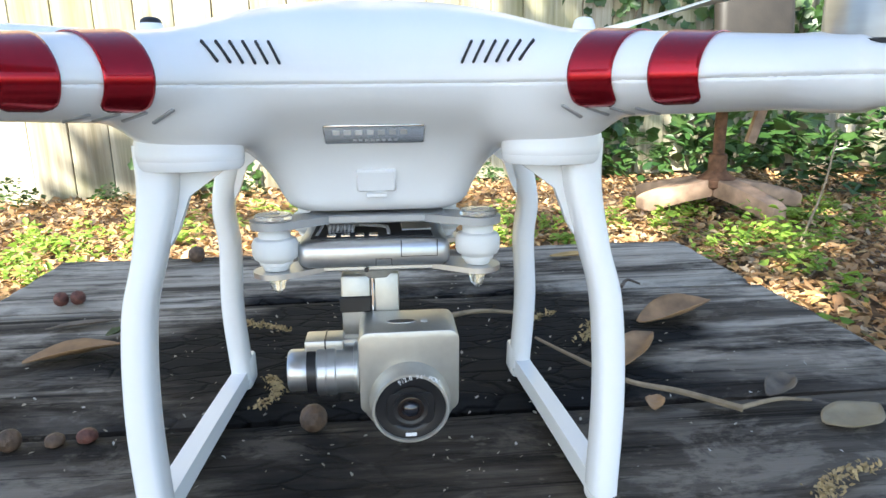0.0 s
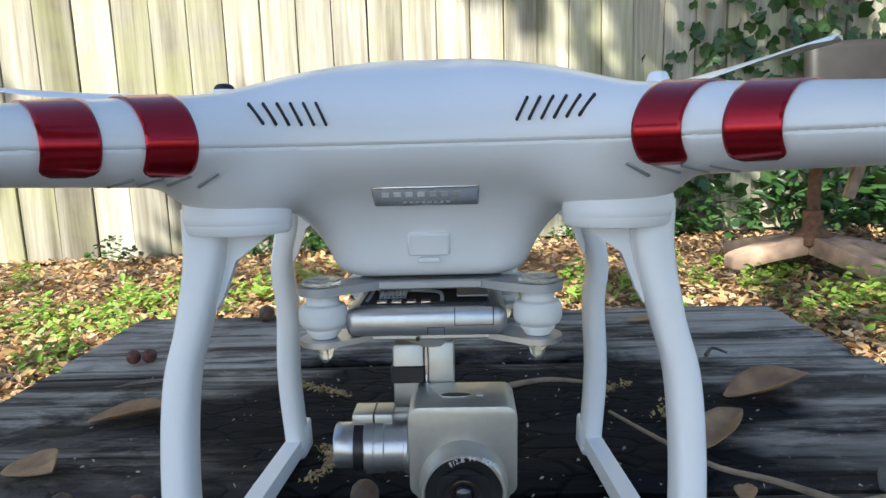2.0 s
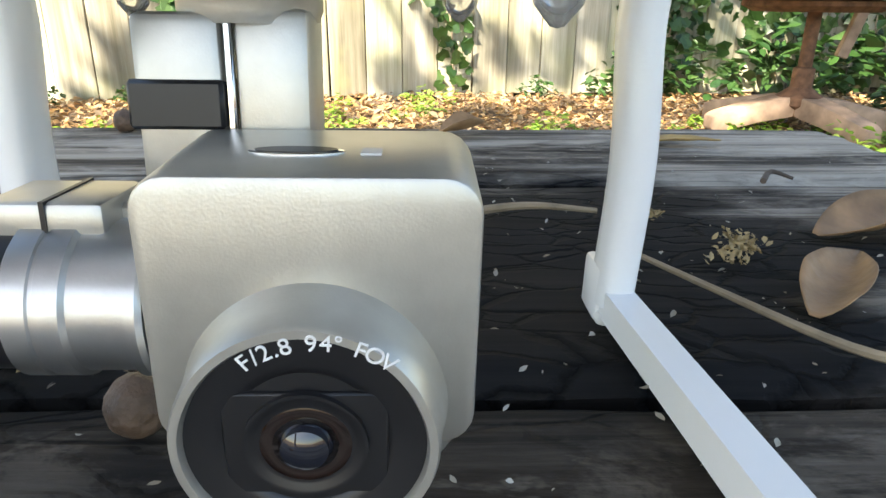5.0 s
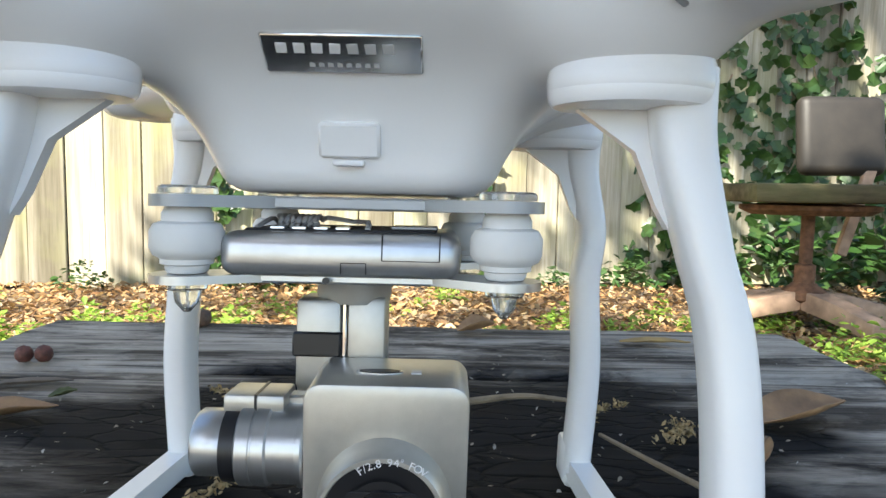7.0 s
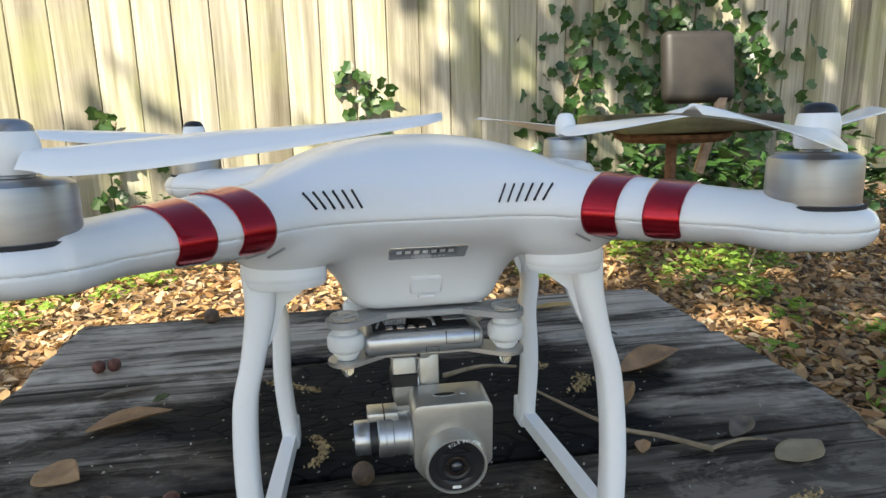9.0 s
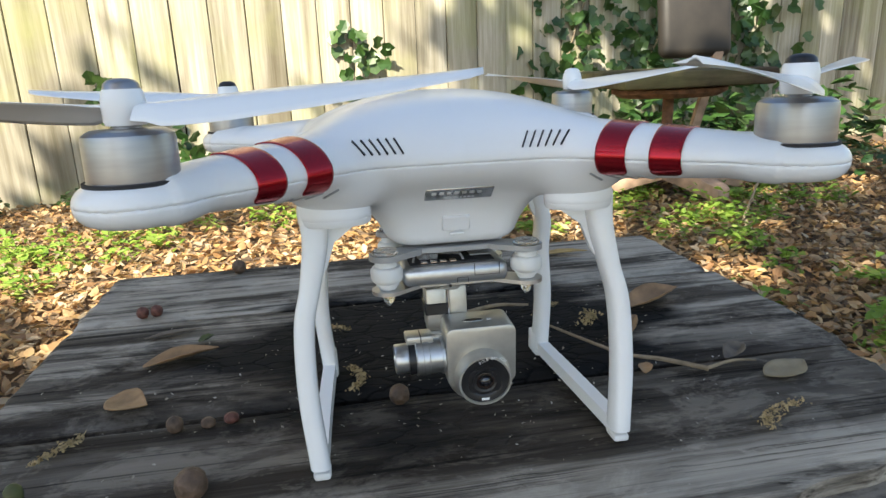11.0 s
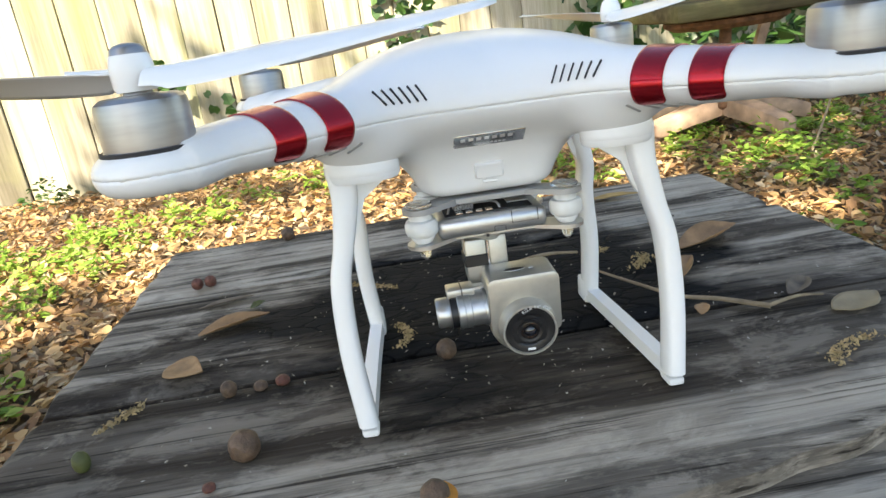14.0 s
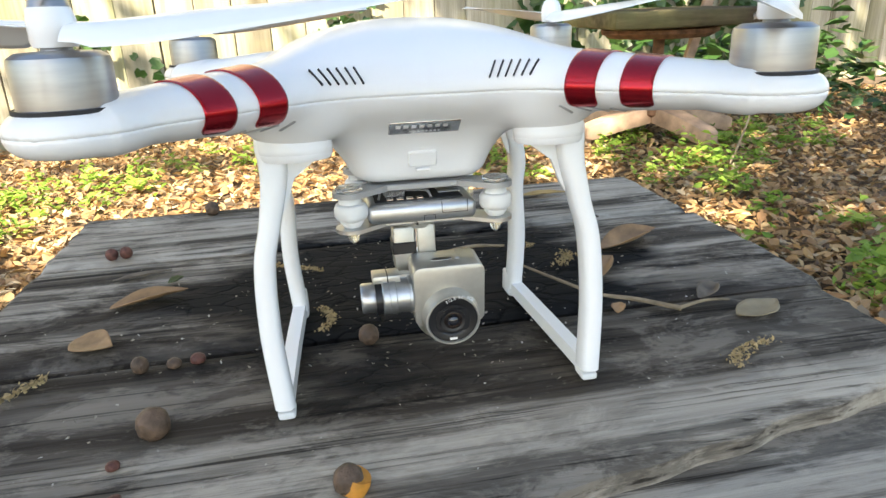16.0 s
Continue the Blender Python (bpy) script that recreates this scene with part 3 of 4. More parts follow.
# usb cover
up0 = reach((0.0, 0, 0.1238), (0, -1, 0), 0.09)
cover = on_shell("port_cover", up0, (0.0138, 0.0088, 0.0024), WHITE, lift=0.0005, label="white rubber port cover with a pull tab")
part("pull_tab", box(up0[0], up0[1] - 0.0006, up0[2] - 0.0058, 0.0072, 0.0022, 0.0016, 0.0006), WHITE, cover)
part("mark", box(up0[0], up0[1] - 0.0014, up0[2] + 0.0002, 0.0052, 0.0005, 0.0006, 0.0002), WHITE_MATT, cover)

# landing gear: two skids of two legs each
for sx in (-1, 1):
    gear = part("landing_skid", tube(spline([(sx * 0.0795, -0.061, 0.0065), (sx * 0.077, -0.01, 0.006), (sx * 0.0735, 0.038, 0.0065)], 4), 0.0055, 4, 1.0, radians(45)), WHITE, drone, "white plastic landing skid bar")
    for y, foot_x in ((-0.061, 0.0795), (0.039, 0.0735)):
        top = (sx * 0.0685, y * 0.98, 0.139)
        pts = spline([top, (sx * 0.0688, y, 0.122), (sx * 0.0735, y, 0.1), (sx * (foot_x - 0.001), y, 0.08), (sx * (foot_x + 0.0012), y, 0.045), (sx * foot_x, y, 0.006)], 6)
        bm = bmesh.new()
        rings = []
        for k, p in enumerate(pts):
            z = p.z
            hx = 0.0050 + 0.0018 * max(0, (z - 0.1) / 0.04)
            hy = 0.0066
            ring = []
            for j in range(16):
                a = 2 * math.pi * j / 16
                ca, sa = math.cos(a), math.sin(a)
                ring.append(bm.verts.new((p.x + hx * math.copysign(abs(ca) ** 0.6, ca), p.y + hy * math.copysign(abs(sa) ** 0.6, sa), z)))
            rings.append(ring)
        for a, b in zip(rings, rings[1:]):
            for j in range(16):
                bm.faces.new((a[j], b[j], b[(j + 1) % 16], a[(j + 1) % 16]))
        bm.faces.new(rings[0])
        bm.faces.new(rings[-1][::-1])
        bmesh.ops.recalc_face_normals(bm, faces=bm.faces)
        part("leg", bm, WHITE, gear)
        part("foot_pad", box(sx * (foot_x - 0.0004), y + 0.0004, 0.0022, 0.0088, 0.0114, 0.0042, 0.0018), WHITE_MATT, gear)
        # mounting pad under the arm
        part("mount_pad", lathe([(0.8, 0.1303), (0.93, 0.1306), (0.985, 0.1318), (1.0, 0.1338)], 40, Matrix.Translation((sx * 0.0585, y * 0.98, 0)) @ Matrix.Diagonal((0.0168, 0.0122, 1, 1))), WHITE, gear)
        part("mount_cap", lathe([(0.98, 0.1336), (1.0, 0.134), (1.01, 0.1362), (0.99, 0.1398), (0.93, 0.1434), (0.8, 0.147), (0.6, 0.149)], 40, Matrix.Translation((sx * 0.0585, y * 0.98, 0)) @ Matrix.Diagonal((0.0168, 0.0122, 1, 1))), WHITE, gear)
        # web beside the leg, running to the inner end of the pad
        web = bmesh.new()
        yw = y + (0.0035 if y < 0 else -0.0035)
        tri = [(sx * 0.047, 0.1312), (sx * 0.0655, 0.1312), (sx * 0.0672, 0.104), (sx * 0.0645, 0.109), (sx * 0.06, 0.121)]
        rims = [[web.verts.new((x, yw + o, z)) for x, z in tri] for o in (-0.0016, 0.0016)]
        web.faces.new(rims[0])
        web.faces.new(rims[1][::-1])
        for j in range(5):
            web.faces.new((rims[0][j], rims[1][j], rims[1][(j + 1) % 5], rims[0][(j + 1) % 5]))
        bmesh.ops.recalc_face_normals(web, faces=web.faces)
        part("gusset", web, WHITE, gear)
    part("skid_bracket", box(sx * 0.073, 0.043, 0.008, 0.009, 0.014, 0.0155, 0.0015), WHITE, gear)


# motors and propellers
def propeller_blade(sign):
    vs, fs = [], []
    n, m = 22, 8
    for i in range(n + 1):
        u = i / n
        r = 0.005 + 0.114 * u
        chord = 0.0215 * (0.55 + 1.7 * u * (1 - u) ** 0.55 * (1.35 - 0.6 * u)) if u < 0.985 else 0.004
        twist = radians(27 - 22 * u) if u > 0.05 else radians(20)
        lead = -0.35 + 0.25 * math.sin(min(1, u * 1.6) * math.pi * 0.5)
        for j in range(m + 1):
            v = j / m
            y = (v + lead - 0.45) * chord
            t = 0.0011 * (1 - 0.6 * u) * math.sin(math.pi * min(1, max(0, v * 0.96 + 0.02)))
            camber = 0.0016 * math.sin(math.pi * v)
            z = camber + y * math.tan(twist) + 0.007 * u ** 1.5
            vs.append((r, y * sign, z + t))
            vs.append((r, y * sign, z - t))
    row = 2 * (m + 1)
    for i in range(n):
        for j in range(m):
            a = i * row + 2 * j
            fs.append((a, a + row, a + row + 2, a + 2))
            fs.append((a + 1, a + 3, a + row + 3, a + row + 1))
        for j in (0, m):
            a = i * row + 2 * j
            fs.append((a, a + 1, a + row + 1, a + row))
    a = n * row
    fs.append(tuple(a + 2 * j for j in range(m + 1)) + tuple(a + 2 * j + 1 for j in range(m, -1, -1)))
    bm = bmesh.new()
    bv = [bm.verts.new(v) for v in vs]
    for f in fs:
        try:
            bm.faces.new([bv[k] for k in f])
        except ValueError:
            pass
    bmesh.ops.recalc_face_normals(bm, faces=bm.faces)
    return bm


BLADES = {}
for sx, sy, turn, sign, cap in ((-1, -1, -7, 1, MOTOR), (1, -1, 41, -1, BLACK), (-1, 1, 10, -1, BLACK), (1, 1, -72, 1, WHITE)):
    at = Vector((sx * 0.1237, sy * 0.1237, 0.1675))
    lean = Matrix.Translation(at)
    motor = part("motor", lathe([(0.0158, -0.002), (0.0158, 0.0005), (0.0149, 0.001), (0.0149, 0.0142), (0.0145, 0.016), (0.013, 0.017), (0.0119, 0.0176), (0.0048, 0.018), (0.0045, 0.0192), (0, 0.0192)], 40, lean), MOTOR, drone, "brushed aluminium motor bell")
    part("motor_collar", lathe([(0.0165, -0.001), (0.0165, 0.0008), (0.0152, 0.0008), (0.0152, -0.001)], 32, lean), DARK, motor)
    prop = part("propeller", lathe([(0.0064, 0.019), (0.007, 0.0205), (0.007, 0.027), (0.0064, 0.03), (0.006, 0.0307), (0, 0.0307)], 32, lean), WHITE, drone, "white plastic propeller with two blades")
    part("spinner_cap", lathe([(0.006, 0.0302), (0.0055, 0.0324), (0.0042, 0.0336), (0.0021, 0.0342), (0, 0.0343)], 32, lean), cap, prop, "rounded propeller cap")
    for k in range(2):
        if (sign, 0) not in BLADES:
            b = propeller_blade(sign)
            me = bpy.data.meshes.new("blade")
            b.to_mesh(me)
            b.free()
            me.materials.append(WHITE)
            me.polygons.foreach_set("use_smooth", [True] * len(me.polygons))
            BLADES[(sign, 0)] = me
        bl = part("blade", BLADES[(sign, 0)], WHITE, prop)
        bl.matrix_basis = Matrix.Translation(at + Vector((0, 0, 0.0242))) @ Matrix.Rotation(radians(turn + 180 * k), 4, "Z")

# ---- gimbal ----
gimbal = part("gimbal", lathe([(0.0092, 0.0815), (0.0098, 0.083), (0.0098, 0.0875), (0.0105, 0.0885), (0.0105, 0.0905)], 32, Matrix.Translation((0.001, -0.022, 0))), CAM_GREY, drone, "grey metal camera gimbal hanging on rubber dampers")
part("yaw_shaft", lathe([(0.0055, 0.0785), (0.0055, 0.0815)], 24, Matrix.Translation((0.001, -0.022, 0))), CAM_GREY, gimbal)


DAMP = [(-0.0335, -0.0475), (0.0385, -0.0475), (0.031, 0.004), (-0.026, 0.004)]


def damper_plate(name, z0, z1, depth, mat, label):
    """A flat plate with four round-ended lugs that hold the dampers."""
    ob = part(name, box(0.0025, -0.022, (z0 + z1) / 2, 0.05, depth, z1 - z0, 0.0006, 1), mat, gimbal, label)
    for lx, ly in DAMP:
        cx, cy = 0.0025 + 0.6 * (lx - 0.0025), -0.022 + 0.7 * (ly + 0.022)
        ang = math.atan2(ly - cy, lx - cx)
        ends = [(lx, ly, ang - math.pi / 2 + math.pi * k / 12, 0.0082) for k in range(13)] + [(cx, cy, ang + math.pi / 2 + math.pi * k / 6, 0.0062) for k in range(7)]
        part("lug", plate([(x + r * math.cos(t), y + r * math.sin(t)) for x, y, t, r in ends], z0 + 0.0002, z1 - 0.0002), mat, ob)


damper_plate("upper_plate", 0.1065, 0.1098, 0.044, GREY_PART, "grey plastic upper damper plate")
damper_plate("lower_plate", 0.0884, 0.0908, 0.048, SILVER, "silver lower damper plate")
for lx, ly in DAMP:
    d = part("damper", lathe([(0.0042, 0.0908), (0.0048, 0.0918), (0.0048, 0.0926), (0.0058, 0.093), (0.0058, 0.0942), (0.0074, 0.0952), (0.0081, 0.0968), (0.0081, 0.1008), (0.0072, 0.1026), (0.0056, 0.1032), (0.0056, 0.105), (0.0048, 0.1066)], 32, Matrix.Translation((lx, ly, 0))), WHITE_MATT, gimbal, "ribbed white rubber vibration damper")
    part("clip", lathe([(0.0066, 0.1098), (0.0066, 0.1112), (0.006, 0.1118), (0.0025, 0.1118), (0.0022, 0.1112), (0, 0.1112)], 20, Matrix.Translation((lx, ly, 0))), CLEAR, d, "clear plastic retaining clip")
    part("pin", lathe([(0.0046, 0.0884), (0.0044, 0.0868), (0.003, 0.0864), (0.0026, 0.0838), (0.0008, 0.0818), (0, 0.0816)], 16, Matrix.Translation((lx, ly, 0))), CLEAR, d, "clear plastic pin")

board_box = part("gimbal_housing", box(0.0012, -0.0275, 0.0958, 0.0545, 0.0455, 0.0108, 0.0034, 3), SILVER, gimbal, "satin silver gimbal electronics housing")
part("top_cover", box(0.0005, -0.0275, 0.1012, 0.044, 0.036, 0.0012, 0.0005, 1), DARK, board_box, "dark housing top under cables")
for w, h, x0, z0 in ((0.0003, 0.0062, 0.0108, 0.0979), (0.0003, 0.0062, 0.0236, 0.0979), (0.0128, 0.0002, 0.0172, 0.0948)):
    part("card_door_seam", box(x0, -0.05, z0, w, 0.0007, h), DARK, board_box, smooth=False)
for w, h, x0, z0 in ((0.0002, 0.0026, 0.0017, 0.0928), (0.0002, 0.0026, 0.0073, 0.0928), (0.0058, 0.0002, 0.0045, 0.0941)):
    part("notch_seam", box(x0, -0.05, z0, w, 0.0007, h), DARK, board_box, smooth=False)
part("screw_hole", lathe([(0.0008, 0), (0.0008, 0.0008)], 12, Matrix.Translation((-0.0018, -0.0482, 0.0896)) @ Matrix.Rotation(radians(90), 4, "X")), BLACK, gimbal)
part("label_plate", box(0.017, -0.03, 0.1022, 0.011, 0.013, 0.0008, 0.0002, 1), GREY_PART, board_box)
for k in range(4):
    part("card_contact", box(-0.014 + 0.005 * k, -0.043, 0.102, 0.0034, 0.0035, 0.0008, 0.0002, 1), CHROME, board_box)
coil = [(-0.016 + 0.0014 * k / 6, -0.035 + 0.003 * math.sin(k * 1.05), 0.103 + 0.0018 * math.cos(k * 1.05)) for k in range(44)]
coil += [(-0.004, -0.036, 0.1045), (0.002, -0.033, 0.1035), (0.006, -0.037, 0.1035), (0.0065, -0.0425, 0.1018)]
part("cable", tube(spline(coil, 2), 0.0007, 6), CABLE, gimbal, "thin grey coiled cable")
part("cable", tube(spline([(-0.02, -0.02, 0.1022), (-0.018, -0.034, 0.104), (-0.0195, -0.042, 0.1018)], 6), 0.0006, 6), CABLE, gimbal)

# arm that hangs behind the camera
arm = part("gimbal_arm", box(0.0052, -0.024, 0.0715, 0.0098, 0.012, 0.0235, 0.0012, 2), CAM_GREY, gimbal, "grey metal gimbal arm")
part("arm_plate", box(-0.0068, -0.0245, 0.0715, 0.0115, 0.013, 0.0225, 0.0012, 2), CAM_GREY, arm)
part("arm_band", box(-0.0071, -0.0248, 0.0716, 0.0124, 0.0138, 0.0062, 0.0005, 1), BLACK, arm, "black band round the arm")
part("arm_seam", box(-0.0003, -0.0298, 0.0715, 0.0012, 0.0012, 0.022, 0.0003, 1), CHROME, arm)
part("arm_foot", box(-0.004, -0.025, 0.0602, 0.0165, 0.011, 0.004, 0.0012, 2), CAM_GREY, arm)

# camera, tipped a little downwards
TIP = Matrix.Translation((0.0128, -0.040, 0.0515)) @ Matrix.Rotation(radians(4), 4, "X")


def tipped(bm):
    bmesh.ops.transform(bm, matrix=TIP, verts=bm.verts)
    return bm


LENS = Vector((0, -0.0075, -0.0105))
face = Matrix.Translation(LENS) @ Matrix.Rotation(radians(90), 4, "X")
cam_body = bmesh.new()
r = bmesh.ops.create_cube(cam_body, size=1)
bmesh.ops.scale(cam_body, vec=(0.0375, 0.0205, 0.033), verts=cam_body.verts)
long_edges = [e for e in cam_body.edges if abs(e.verts[0].co.y - e.verts[1].co.y) > 0.01]
bmesh.ops.bevel(cam_body, geom=long_edges, offset=0.0042, segments=5, affect="EDGES", profile=0.5)
bmesh.ops.bevel(cam_body, geom=[e for e in cam_body.edges if len(e.link_faces) == 2 and e.calc_face_angle(0) > 1.2], offset=0.0006, segments=2, affect="EDGES", profile=0.5)
gcam = part("camera_housing", tipped(cam_body), CAM_GREY, gimbal, "champagne-grey metal camera housing")
part("lens_barrel", tipped(lathe([(0.0185, -0.001), (0.0168, 0.0004), (0.0156, 0.0025), (0.0149, 0.006), (0.0146, 0.0098), (0.0143, 0.0104), (0.0134, 0.0104), (0.0131, 0.0098), (0.0131, 0.0085), (0, 0.0085)], 64, face)), CAM_GREY, gcam, "round metal lens barrel")
ring = part("lens_ring", tipped(lathe([(0.0131, 0.0085), (0.0131, 0.0094), (0.0098, 0.0092), (0.0088, 0.0088), (0.0086, 0.0086)], 64, face)), BLACK, gcam, "black lens ring with white lettering")
part("lens_recess", tipped(box(0, -0.0162, LENS.z - 0.0003, 0.0178, 0.001, 0.0136, 0.0002, 1)), BLACK, gcam)
part("lens_step", tipped(lathe([(0.0068, 0.0092), (0.0068, 0.0098), (0.0062, 0.0098), (0.0056, 0.0094), (0.005, 0.0094)], 48, face)), BLACK, gcam)
part("lens_inner", tipped(lathe([(0.005, 0.0094), (0.0042, 0.0096), (0.0036, 0.0094), (0, 0.0094)], 48, face)), AMBER, gcam, "amber-tinted inner lens ring")
part("lens_glass", tipped(lathe([(0.003, 0.0095), (0.0026, 0.0104), (0.0016, 0.0109), (0, 0.0111)], 40, face)), GLASS_DARK, gcam, "dark domed lens glass")
part("card_slot", tipped(lathe([(0.0048, 0), (0.0048, 0.0006)], 32, Matrix.Translation((-0.0025, -0.001, 0.0163)) @ Matrix.Diagonal((1, 0.26, 1, 1)))), BLACK, gcam, "dark memory card slot")
part("slot_rim", tipped(lathe([(0.0056, 0), (0.0056, 0.0004), (0.0048, 0.0005)], 32, Matrix.Translation((-0.0025, -0.001, 0.0163)) @ Matrix.Diagonal((1, 0.3, 1, 1)))), CHROME, gcam)
part("card_mark", tipped(box(0.0062, -0.001, 0.0166, 0.0024, 0.0022, 0.0003)), PRINT_DIM, gcam, smooth=False)
logo = part("mark", tipped(box(0, -0.0171, LENS.z - 0.0112, 0.0042, 0.0004, 0.0015, 0.0001, 1)), PRINT, gcam, smooth=False)


def letter(ch, size):
    cu = bpy.data.curves.new("letter", "FONT")
    cu.body, cu.size, cu.align_x, cu.align_y, cu.extrude = ch, size, "CENTER", "CENTER", 0.00006
    tmp = bpy.data.objects.new("letter", cu)
    scene.collection.objects.link(tmp)
    bpy.context.view_layer.update()
    me = bpy.data.meshes.new_from_object(tmp.evaluated_get(bpy.context.evaluated_depsgraph_get()))
    bpy.data.objects.remove(tmp)
    me.materials.clear()
    me.materials.append(PRINT)
    return me


text = "F/2.8 94\u00b0 FOV"
wid = {"/": 0.6, ".": 0.5, " ": 0.8, "\u00b0": 0.6, "O": 1.15}
total = sum(wid.get(c, 1) for c in text)
run = 0.0
for ch in text:
    w = wid.get(ch, 1)
    mid = run + w / 2
    run += w
    if ch == " ":
        continue
    a = radians(39 - 78 * mid / total)
    lt = part("letter", letter(ch, 0.0023), PRINT, ring)
    lt.matrix_basis = TIP @ face @ Matrix.Translation((-0.0113 * math.sin(a), 0.0113 * math.cos(a), 0.0096)) @ Matrix.Rotation(a, 4, "Z")

# tilt motor beside the camera
side = Matrix.Translation((-0.006, -0.041, 0.0505)) @ Matrix.Rotation(radians(-90), 4, "Y")
tilt = part("tilt_motor", lathe([(0.0092, 0), (0.0097, 0.0006), (0.0097, 0.0018), (0.009, 0.002), (0.009, 0.0085), (0.0096, 0.009), (0.0096, 0.0118), (0.0093, 0.012), (0.0093, 0.0124), (0.0096, 0.0126), (0.0096, 0.0155), (0.009, 0.016)], 40, side), SILVER, gimbal, "ribbed silver tilt motor")
part("motor_gap", lathe([(0.0088, 0.016), (0.0088, 0.0195)], 40, side), BLACK, tilt)
part("motor_cap", lathe([(0.0074, 0.0195), (0.0076, 0.0205), (0.0076, 0.026), (0.007, 0.0268), (0.0052, 0.0268), (0.005, 0.0258), (0, 0.0258)], 40, side), SILVER, tilt, "polished chrome motor cap")
part("motor_bracket", box(-0.019, -0.0385, 0.0603, 0.0145, 0.0115, 0.0042, 0.0008, 2), CAM_GREY, tilt)
part("bracket_gap", box(-0.0185, -0.0386, 0.0604, 0.0006, 0.0118, 0.0044), BLACK, tilt, smooth=False)
part("bracket_rod", box(-0.0085, -0.037, 0.0598, 0.008, 0.005, 0.0028, 0.0006, 1), CAM_GREY, tilt)

# true stance of the drone: legs and gimbal drawn in and forward under the hull
STANCE = ((0.0, 0.0), (0.0125, 0.0115), (0.0816, 0.0712), (0.142, 0.1262), (0.1675, 0.1482), (0.2018, 0.1822), (0.23, 0.2104))


def stance(p, hangs):
    x, y, z = p
    low = min(1.0, max(0.0, 1 - z / 0.14))
    if hangs:
        x, z = x - 0.0027, z - 0.0055 * min(1.0, max(0.0, (0.085 - z) / 0.04))
    lean = 0.074 if hangs else 0.14 - 0.08 * min(1.0, max(0.0, (y + 0.06) / 0.1))
    up = float(np.interp(z, [a for a, _ in STANCE], [b for _, b in STANCE]))
    return Vector((x * (1 - 0.075 * low), y - lean * 0.14 * low, up))


moved = set()
for ob in drone.children_recursive:
    hangs = ob is gimbal or ob.parent is gimbal or (ob.parent and ob.parent.parent is gimbal)
    if ob.matrix_basis.is_identity:
        if ob.data not in moved:
            moved.add(ob.data)
            for v in ob.data.vertices:
                v.co = stance(v.co, hangs)
    else:
        ob.matrix_basis = Matrix.Translation(stance(ob.matrix_basis.translation, hangs) - ob.matrix_basis.translation) @ ob.matrix_basis

# ---- shade tree behind the camera ----
tree = thing("shade_tree", "tall broadleaf tree whose crown shades the table", "tree", (-2.6, -5.2, GROUND))
part("trunk", tube([(0, 0, -0.05), (0.05, 0.1, 1.5), (0.1, 0.3, 3.2), (0.2, 0.6, 5.0)], [0.22, 0.17, 0.13, 0.08], 12), BARK, tree)
for a, b in (((0.1, 0.3, 3.0), (2.2, 0.9, 5.0)), ((0.1, 0.3, 3.4), (0.4, 2.0, 4.8)), ((0.2, 0.6, 4.6), (2.6, 2.2, 5.6)), ((0.1, 0.3, 3.2), (-1.2, 1.2, 5.0))):
    part("limb", tube([a, ((a[0] + b[0]) / 2, (a[1] + b[1]) / 2, (a[2] + b[2]) / 2 - 0.15), b], [0.07, 0.045, 0.015], 8), BARK, tree)
rng = random.Random(5)


def shade_at(p):
    """How thick the crown is above a spot of the ground or the fence."""
    x, y, z = p
    if y < 0.45:
        return 1.0
    lump = noise.noise((x * 1.7 + 3.1, y * 1.7, z * 1.7 + 1.3))
    lean = 0.36 + 0.42 * max(-1, min(1, (x - 0.6) / 0.8))
    return lean + 0.75 * lump


cv, cf = [], []


def leaf_quad(vs, fs, p, size, rng, flat=0.0):
    m = Euler((rng.uniform(-1, 1) * (1 - flat), rng.uniform(-1, 1) * (1 - flat), rng.uniform(0, 6.3))).to_matrix()
    k, wide, fold, bend = len(vs), rng.uniform(0.5, 1.15), rng.uniform(-1.5, 2.5), rng.uniform(-0.25, 0.25)
    for x, y, z in ((-0.5, 0, 0), (-0.1, 0.3, 0.08), (0.25, 0.24, 0.06), (0.55, 0, -0.05), (0.25, -0.24, 0.06), (-0.1, -0.3, 0.08)):
        vs.append(Vector(p) + m @ (Vector((x, y * wide + bend * x * x, z * fold + bend * x)) * size))
    fs += [(k, k + 3, k + 2, k + 1), (k, k + 5, k + 4, k + 3)]


for _ in range(17000):
    where = rng.random()
    if where < 0.68:
        a, d = rng.uniform(0, 6.283), 2.0 * math.sqrt(rng.random()) * rng.uniform(0.75, 1.0)
        p = Vector((0.2 + 1.15 * d * math.cos(a), min(0.42, -0.75 + d * math.sin(a)), 0))
    elif where < 0.83:
        p = Vector((rng.uniform(-2.2, 2.8), rng.uniform(0.75, 2.3), GROUND))
    else:
        x = rng.uniform(-2.6, 3.4)
        p = Vector((x, fence_y(x), rng.uniform(-0.3, 1.5)))
    if rng.random() < shade_at(p):
        leaf_quad(cv, cf, p + SUN * rng.uniform(5.5, 8.0) - Vector(tree.location), rng.uniform(0.13, 0.26), rng)
crown = part("crown", mesh("crown", cv, cf, CROWN), CROWN, tree)

